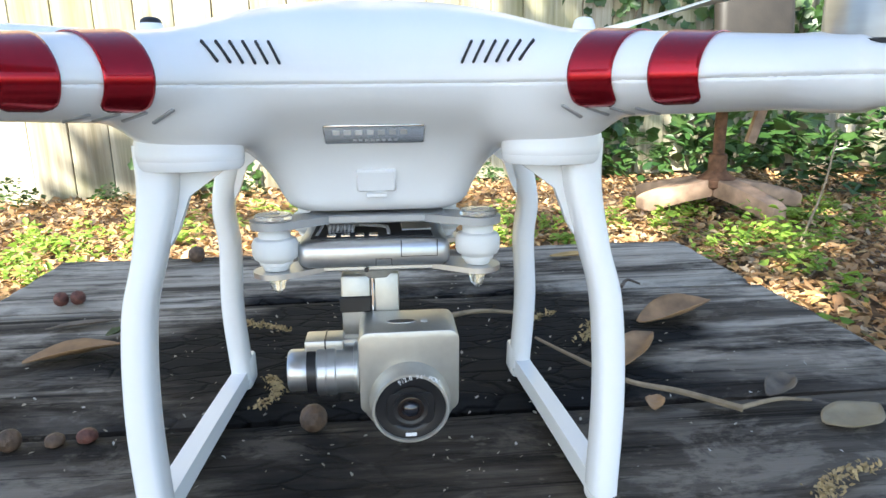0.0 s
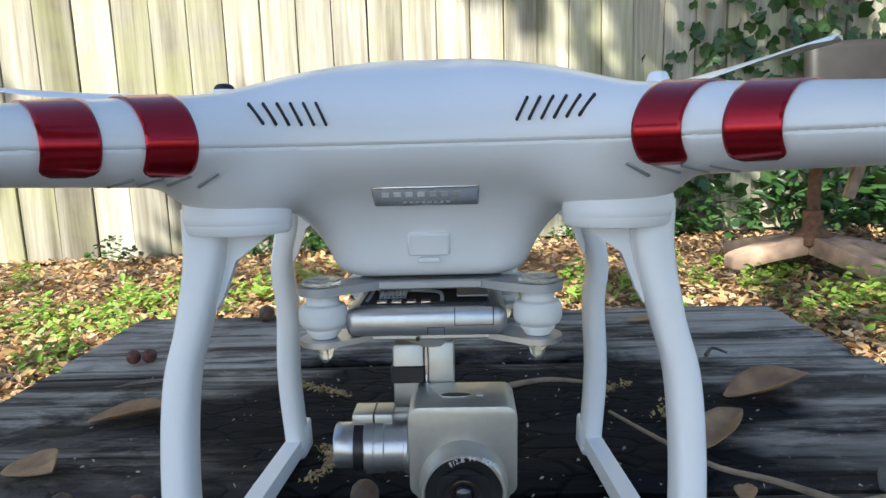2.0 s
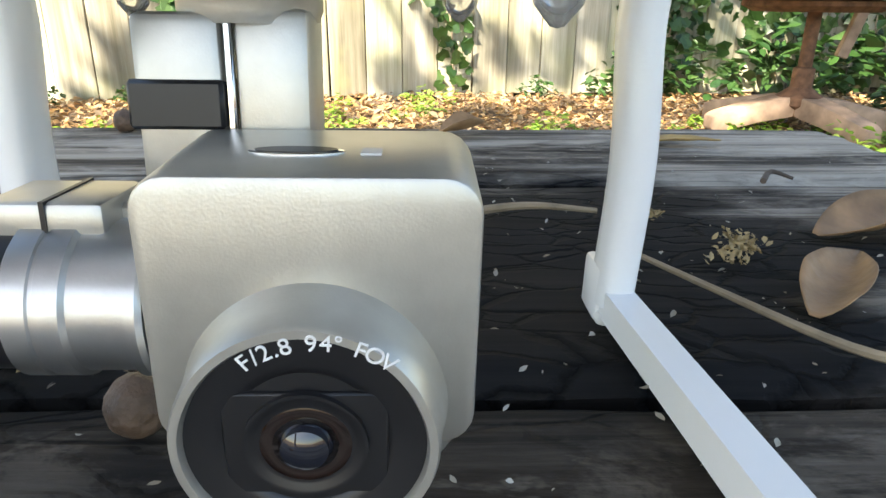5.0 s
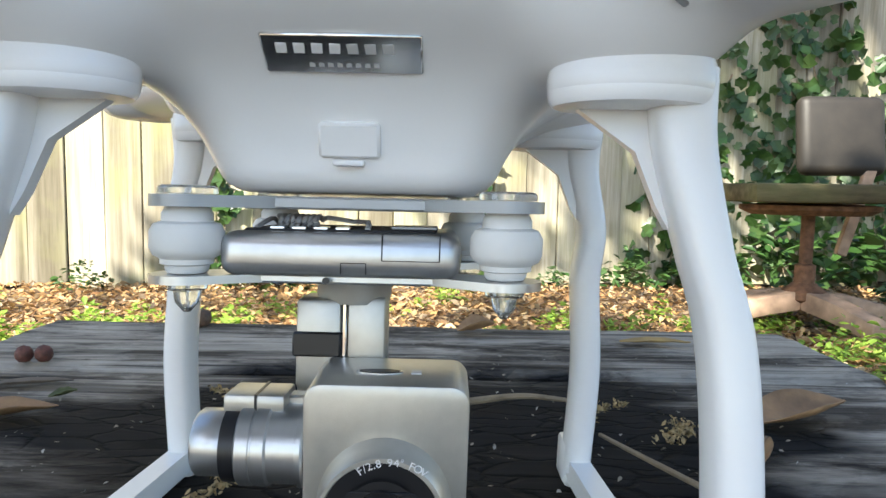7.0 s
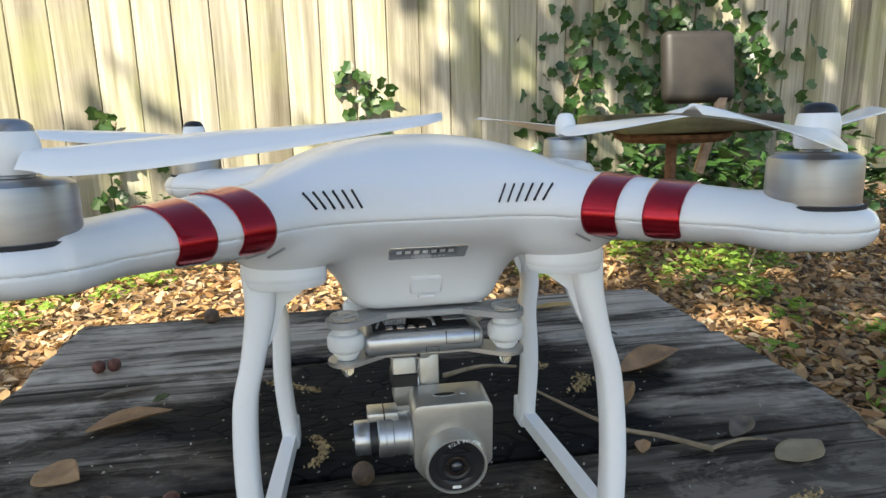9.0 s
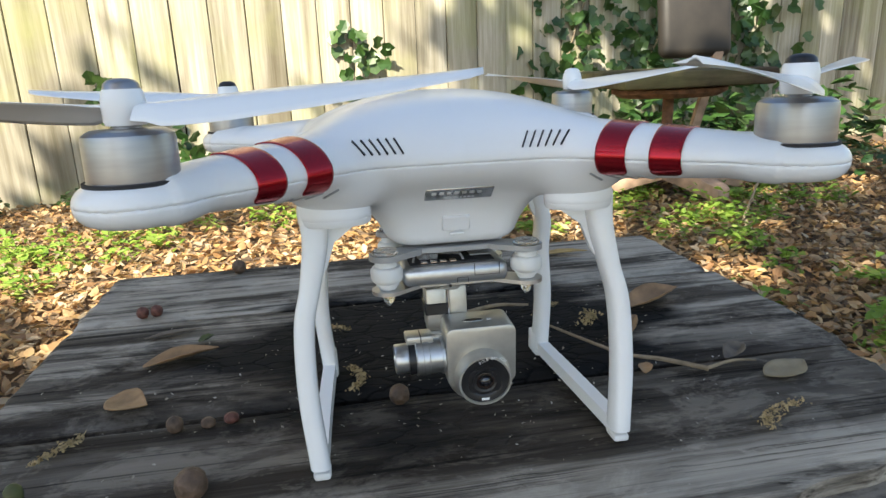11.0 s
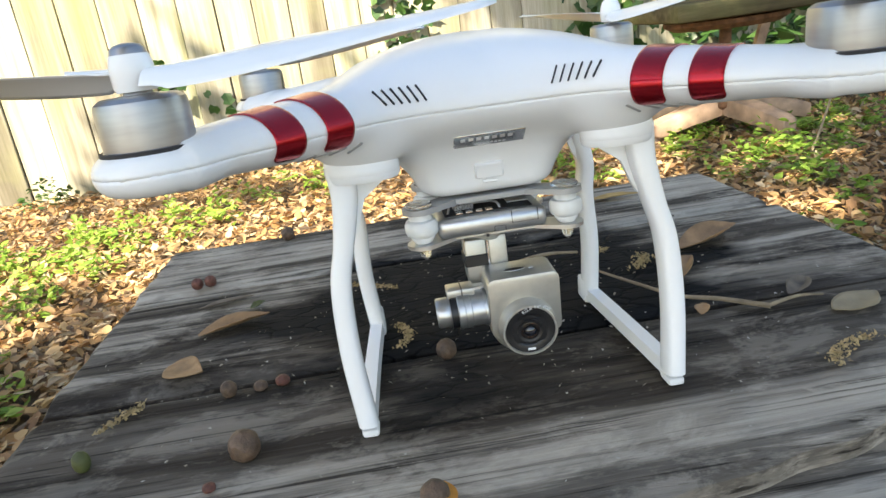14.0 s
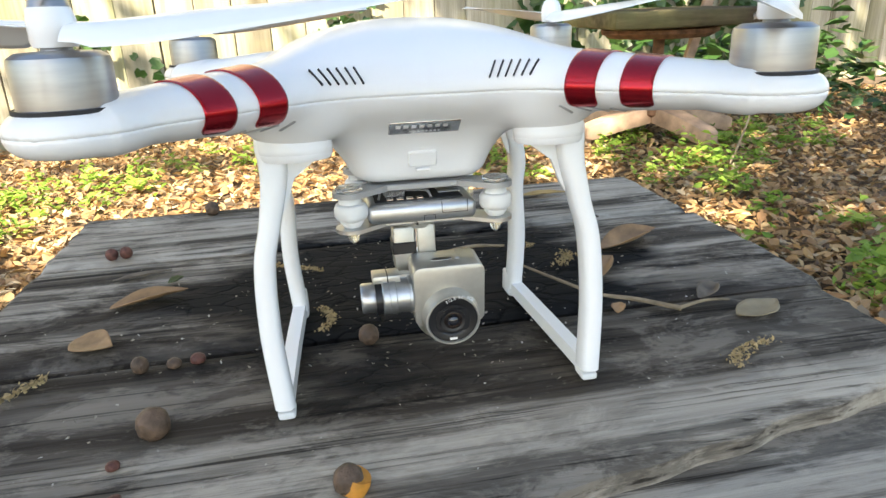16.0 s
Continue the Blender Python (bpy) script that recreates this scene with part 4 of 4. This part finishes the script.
# ---- fallen leaves and plants ----
lv, lf = [], []
rng = random.Random(8)
for _ in range(32000):
    y = 0.3 + 2.2 * rng.random() ** 1.15
    x = rng.uniform(-0.72, 0.85) * (y + 0.9)
    if y > fence_y(x) - 0.02:
        continue
    leaf_quad(lv, lf, (x, y, GROUND + 0.012 + rng.uniform(0, 0.02)), rng.uniform(0.014, 0.037), rng, 0.4)
for _ in range(7000):
    x, y = rng.uniform(-1.7, 1.7), rng.uniform(-0.7, 0.4)
    leaf_quad(lv, lf, (x, y, GROUND + 0.01 + rng.uniform(0, 0.015)), rng.uniform(0.018, 0.045), rng, 0.45)
tagged(new("leaf_litter", mesh("leaf_litter", lv, lf, LITTER)), "fallen brown and tan leaves covering the ground", "leaves", kind="stuff")


def plant_mesh(name, count, spread, height, size, mat, seed):
    r = random.Random(seed)
    vs, fs = [], []
    for _ in range(count):
        a, d = r.uniform(0, 6.28), spread * r.random() ** 0.7
        z = height * (1 - (d / spread) ** 2 * 0.6) * r.uniform(0.25, 1)
        leaf_quad(vs, fs, (d * math.cos(a), d * math.sin(a), z), size * r.uniform(0.6, 1.3), r, 0.45)
    return mesh(name, vs, fs, mat)


rng = random.Random(12)
vs, fs = [], []
for _ in range(420):
    y = 0.45 + 1.9 * rng.random()
    x = rng.uniform(-0.55, 0.65) * (y + 0.9)
    if noise.noise((x * 1.6, y * 1.6, 7)) < 0.12 or y > fence_y(x) - 0.08:
        continue
    wide, tall = rng.uniform(0.03, 0.08), rng.uniform(0.03, 0.1)
    for _ in range(rng.randint(18, 44)):
        a, d = rng.uniform(0, 6.28), wide * rng.random() ** 0.7
        leaf_quad(vs, fs, (x + d * math.cos(a), y + d * math.sin(a), GROUND + 0.02 + tall * (1 - 0.6 * d / wide) * rng.random()), rng.uniform(0.013, 0.03), rng, 0.5)
tagged(new("weeds", mesh("weeds", vs, fs, WEED)), "bright green low weeds growing through fallen leaves", "weeds", kind="stuff")
SHRUBS = [plant_mesh("shrub", 120, 0.2, 0.26, 0.055, IVY, 40 + k) for k in range(3)]
for k, (x, d, s) in enumerate(((0.75, 0.15, 0.7), (1.05, 0.18, 0.9), (1.4, 0.2, 1.2), (1.75, 0.3, 1.4), (2.05, 0.5, 1.3), (-0.75, 0.12, 0.75), (-0.55, 0.1, 0.5), (-1.3, 0.14, 0.5), (-1.0, 0.1, 0.35), (1.6, 0.75, 0.8), (1.9, 0.9, 0.9), (0.45, 0.1, 0.4), (2.3, 0.4, 1.6))):
    w = tagged(new("shrub", SHRUBS[k % 3]), "low dark green leafy shrub growing at the fence", "shrub", "shrubs along the fence")
    w.matrix_world = pose(x, fence_y(x) - d, GROUND, 0, 0, 77 * k) @ Matrix.Scale(s, 4)


def vine(points, count, size, spread, seed):
    r = random.Random(seed)
    pts = spline([(x, fence_y(x) - 0.02 - 0.012 * (k % 2), z) for k, (x, z) in enumerate(points)], 8)
    ob = thing("ivy_vine", "dark green ivy vine climbing the wooden fence", "vine", group="vines on the fence")
    part("stem", tube(pts, 0.004, 6), TWIG, ob)
    vs, fs = [], []
    for _ in range(count):
        p = r.choice(pts) + Vector((r.gauss(0, spread), -abs(r.gauss(0.01, 0.02)), r.gauss(0, spread)))
        m = Euler((radians(90) + r.uniform(-0.7, 0.7), r.uniform(-0.6, 0.6), r.uniform(-0.7, 0.7))).to_matrix() @ Matrix.Rotation(r.uniform(0, 6.28), 3, "Z")
        k, s = len(vs), size * r.uniform(0.6, 1.3)
        for q in ((0, -0.45, 0), (0.5, -0.25, 0.05), (0.32, 0.05, 0), (0.42, 0.35, 0.05), (0, 0.6, -0.04), (-0.42, 0.35, 0.05), (-0.32, 0.05, 0), (-0.5, -0.25, 0.05)):
            vs.append(p + m @ (Vector(q) * s))
        fs += [(k, k + 1, k + 2, k + 3, k + 4), (k, k + 4, k + 5, k + 6, k + 7)]
    part("foliage", mesh("foliage", vs, fs, IVY, False), IVY, ob)


vine([(-0.86, -0.3), (-0.84, -0.1), (-0.85, 0.08), (-0.83, 0.14)], 45, 0.05, 0.035, 1)
vine([(0.13, -0.3), (0.12, -0.05), (0.1, 0.08), (0.12, 0.2), (0.05, 0.3)], 70, 0.05, 0.045, 2)
vine([(0.95, -0.3), (1.0, 0.0), (1.08, 0.3), (1.2, 0.6)], 230, 0.055, 0.11, 3)
vine([(1.5, -0.3), (1.45, 0.1), (1.6, 0.45), (1.5, 0.9)], 380, 0.06, 0.15, 4)
vine([(1.95, -0.3), (1.9, 0.1), (2.0, 0.4)], 260, 0.06, 0.14, 5)
vine([(-0.62, -0.32), (-0.6, -0.15), (-0.64, -0.05)], 40, 0.05, 0.06, 6)

# ---- broken swivel chair ----
CH = (1.05, 1.71, GROUND)
chair = thing("swivel_chair", "broken old swivel chair with a mossy wooden seat and dark backrest", "chair", CH)
part("seat", box(0.0, 0, 0.405, 0.5, 0.42, 0.05, 0.012, 2), SEAT_WOOD, chair, "mossy rotting wooden seat board")
part("seat_plate", lathe([(0.16, 0.345), (0.19, 0.36), (0.19, 0.372), (0.08, 0.378), (0, 0.378)], 24, Matrix.Diagonal((1, 0.8, 1, 1))), RUST, chair)
part("backrest", box(0.19, 0.2, 0.585, 0.27, 0.06, 0.25, 0.03, 4, Matrix.Rotation(radians(-8), 4, "X")), CUSHION, chair, "dark brown vinyl backrest cushion")
part("back_strut", box(0.235, 0.17, 0.35, 0.035, 0.02, 0.28, 0.003, 1, Matrix.Rotation(radians(16), 4, "Y")), TAN, chair)
part("column", lathe([(0.028, 0.1), (0.028, 0.2), (0.018, 0.205), (0.018, 0.35)], 20), RUST, chair, "rusty steel column")
part("hub", lathe([(0.05, 0.095), (0.062, 0.105), (0.062, 0.125), (0.04, 0.14), (0.03, 0.15)], 24), RUST, chair)
for a in (188, 284, 352, 75, 130):
    c, s = math.cos(radians(a)), math.sin(radians(a))
    leg = bmesh.new()
    prof = ((0.03, 0.075, 0.13, 0.036), (0.13, 0.06, 0.115, 0.034), (0.24, 0.038, 0.088, 0.03), (0.262, 0.042, 0.078, 0.024))
    rings = [[leg.verts.new((d * c - w * s * q, d * s + w * c * q, z)) for q, z in ((-1, z0), (1, z0), (1, z1), (-1, z1))] for d, z0, z1, w in prof]
    for u, v in zip(rings, rings[1:]):
        for j in range(4):
            leg.faces.new((u[j], u[(j + 1) % 4], v[(j + 1) % 4], v[j]))
    leg.faces.new(rings[0][::-1])
    leg.faces.new(rings[-1])
    bmesh.ops.recalc_face_normals(leg, faces=leg.faces)
    bmesh.ops.bevel(leg, geom=list(leg.edges), offset=0.005, segments=2, affect="EDGES", profile=0.5)
    lg = part("base_leg", leg, TAN, chair, "weathered tan base leg")
    part("glide", lathe([(0.014, 0.0), (0.016, 0.01), (0.01, 0.02), (0.009, 0.05)], 14, Matrix.Translation((0.245 * c, 0.245 * s, 0))), TAN, lg)

# ---- small things on the table ----
def dry_leaf(a, b, width, mat, label, curl=0.006, name="dry_leaf", seed=0, lift=0.0015):
    """A curled leaf lying between two points of the table."""
    a, b = Vector((*a, 0)), Vector((*b, 0))
    n, m = 18, 8
    ax = b - a
    sd = Vector((-ax.y, ax.x, 0)).normalized()
    vs, fs = [], []
    for i in range(n + 1):
        u = i / n
        w = width * max(0.02, math.sin(math.pi * min(1, 0.02 + u * 0.97) ** 0.85)) ** 0.95
        for j in range(m + 1):
            v = j / m - 0.5
            z = lift + curl * (2 * v) ** 2 * math.sin(math.pi * u) + curl * 0.6 * u ** 2 + 0.0006 * noise.noise((u * 6, v * 5, seed))
            vs.append(a + ax * u + sd * (v * w + 0.12 * width * math.sin(u * 3 + seed)) + Vector((0, 0, max(0.0003, z))))
    for i in range(n):
        for j in range(m):
            q = i * (m + 1) + j
            fs.append((q, q + m + 1, q + m + 2, q + 1))
    ob = tagged(new(name, mesh(name, vs, fs, mat)), label, "leaf", "leaves on the table")
    s = ob.modifiers.new("thickness", "SOLIDIFY")
    s.thickness = 0.0004
    return ob


dry_leaf((-0.189, 0.066), (-0.144, 0.083), 0.017, BROWN_LEAF, "curled long brown dry leaf on the planks", 0.005, seed=1)
dry_leaf((-0.2, 0.023), (-0.172, 0.012), 0.026, BROWN_LEAF, "broken brown leaf piece on the planks", 0.003, seed=2)
dry_leaf((0.184, -0.04), (0.216, -0.028), 0.02, PALE_LEAF, "pale oval dry leaf lying flat", 0.002, seed=3)
dry_leaf((0.151, 0.087), (0.206, 0.102), 0.024, BROWN_LEAF, "large curled brown leaf on the planks", 0.008, seed=4)
dry_leaf((0.116, 0.026), (0.151, 0.058), 0.017, BROWN_LEAF, "curled orange-brown leaf beside a twig", 0.006, seed=5)
dry_leaf((0.137, 0.239), (0.182, 0.233), 0.012, YELLOW_LEAF, "narrow ochre leaf near the table edge", 0.002, seed=6)
dry_leaf((0.119, -0.02), (0.124, -0.009), 0.008, BROWN_LEAF, "small orange leaf chip on plank", 0.002, seed=7)
dry_leaf((-0.201, 0.117), (-0.162, 0.126), 0.006, GREY_LEAF, "thin grey bark strip on plank", 0.002, seed=8)
dry_leaf((0.03, 0.262), (0.056, 0.268), 0.02, BROWN_LEAF, "curled brown leaf at the far table edge", 0.008, seed=9)
dry_leaf((-0.161, 0.103), (-0.151, 0.109), 0.008, GREEN_NUT, "tiny green leaf scrap on plank", 0.002, seed=10)
dry_leaf((0.174, -0.012), (0.196, -0.001), 0.013, GREY_LEAF, "crumpled grey leaf beside a twig", 0.004, seed=11)


def nut(x, y, r, mat, label, name="acorn", tall=1.0, cap=None):
    bm = lathe([(0, 0), (r * 0.6, r * 0.12), (r * 0.93, r * 0.5 * tall), (r, r * tall), (r * 0.9, r * 1.45 * tall), (r * 0.6, r * 1.8 * tall), (r * 0.15, r * 1.97 * tall), (0, r * 2.05 * tall)], 20)
    for v in bm.verts:
        v.co += v.co.normalized() * r * 0.06 * noise.noise(v.co * 900)
    ob = thing(name, label, "nut", (x, y, -0.001), "nuts on the table")
    part("shell", bm, mat, ob)
    if cap:
        part("husk", lathe([(r * 1.02, 0.3 * r), (r * 1.06, r), (r * 0.95, r * 1.4), (r * 0.88, r * 1.35)], 18, Matrix.Rotation(radians(25), 4, "Y")), cap, ob, "split orange husk")
    return ob


nut(-0.132, -0.08, 0.0075, NUT, "round brown acorn on the planks")
nut(-0.048, -0.136, 0.0062, NUT, "brown acorn with a split orange husk", cap=ORANGE)
nut(-0.152, 0.27, 0.0066, NUT, "dark brown acorn near the far edge")
nut(-0.03, -0.016, 0.0058, NUT, "small brown acorn below the camera")
nut(-0.214, 0.168, 0.0048, NUT_RED, "knobbly red-brown berry on grey plank")
nut(-0.204, 0.17, 0.0048, NUT_RED, "knobbly red-brown berry on grey plank")
nut(-0.152, -0.018, 0.0046, NUT, "small grey-brown acorn in the plank joint")
nut(-0.123, -0.015, 0.0042, NUT_RED, "red-brown seed cone in the plank joint", tall=0.7)
nut(-0.212, -0.067, 0.0042, GREEN_NUT, "olive green bud on dark plank", "bud", 1.3)
nut(-0.135, -0.017, 0.004, NUT, "small grey-brown acorn in the plank joint", tall=0.7)
nut(-0.145, -0.1, 0.003, NUT_RED, "dark red seed on grey plank", "seed", 0.7)
nut(-0.139, -0.122, 0.003, NUT_RED, "dark red seed on grey plank", "seed", 0.6)


def twig(points, r, label, name="twig", mat=TWIG):
    pts = spline([(x, y, z) for x, y, z in points], 6)
    return tagged(part(name, tube(pts, [r * (1 - 0.5 * k / len(pts)) for k in range(len(pts))], 7), mat, None), label, "twig", "twigs on the table")


twig([(0.156, -0.025, 0.002), (0.135, -0.008, 0.003), (0.115, 0.006, 0.003), (0.097, 0.038, 0.003), (0.085, 0.066, 0.002)], 0.0016, "thin dry twig lying on the planks")
twig([(0.03, 0.1, 0.003), (0.058, 0.108, 0.004), (0.083, 0.105, 0.003)], 0.0018, "short dry twig on burnt wood")
twig([(0.165, 0.15, 0.002), (0.172, 0.158, 0.004), (0.18, 0.154, 0.002)], 0.0014, "tiny dark twig in a crack", mat=BARK)
twig([(0.155, -0.024, 0.002), (0.175, -0.02, 0.003), (0.19, -0.021, 0.002)], 0.0012, "thin dry twig lying on the planks")


def catkin(points, label, seed, wide=0.0035):
    pts = spline([(x, y, 0.002) for x, y in points], 12)
    r = random.Random(seed)
    vs, fs = [], []
    for p in pts:
        for _ in range(7):
            q = p + Vector((r.gauss(0, wide * 0.6), r.gauss(0, wide * 0.6), abs(r.gauss(0, 0.0012))))
            leaf_quad(vs, fs, q, r.uniform(0.0014, 0.0032), r)
    return tagged(new("catkin", mesh("catkin", vs, fs, CATKIN)), label, "catkin", "catkins on the table")


catkin([(-0.216, -0.04), (-0.206, -0.028), (-0.199, -0.018)], "crumbly straw-coloured catkin on planks", 1, 0.002)
catkin([(0.15, -0.09), (0.158, -0.08), (0.182, -0.072)], "crumbly straw-coloured catkin on planks", 2, 0.004)
catkin([(0.08, 0.07), (0.086, 0.09), (0.105, 0.105)], "crumbly straw-coloured catkin on burnt wood", 3, 0.003)
catkin([(-0.088, 0.113), (-0.07, 0.103), (-0.055, 0.095)], "crumbly straw-coloured catkin on burnt wood", 4, 0.0025)
catkin([(-0.056, 0.03), (-0.049, 0.015), (-0.056, 0.0)], "crumbly straw-coloured catkin on burnt wood", 5, 0.003)
catkin([(0.112, 0.06), (0.12, 0.07), (0.122, 0.08)], "crumbly straw-coloured catkin on burnt wood", 6, 0.005)
vs, fs = [], []
rng = random.Random(21)
for _ in range(420):
    leaf_quad(vs, fs, (rng.gauss(0, 0.13), rng.gauss(0.02, 0.09), 0.0012), rng.uniform(0.0008, 0.0026), rng, 0.4)
tagged(new("crumbs", mesh("crumbs", vs, fs, CRUMB)), "pale crumbs and specks scattered on the planks", "crumbs", kind="stuff")
# dry stalks beside the table
for k, (p, q) in enumerate((((1.02, 1.25, -0.33), (1.14, 1.3, -0.02)), ((-0.85, 1.1, -0.33), (-0.55, 1.3, -0.3)), ((0.75, 0.9, -0.33), (1.0, 1.1, -0.28)), ((-0.5, 0.6, -0.33), (-0.75, 1.0, -0.3)))):
    twig([p, ((p[0] + q[0]) / 2 + 0.02, (p[1] + q[1]) / 2, (p[2] + q[2]) / 2 + 0.02), q], 0.004, "dry pale stalk standing in fallen leaves", "stalk")
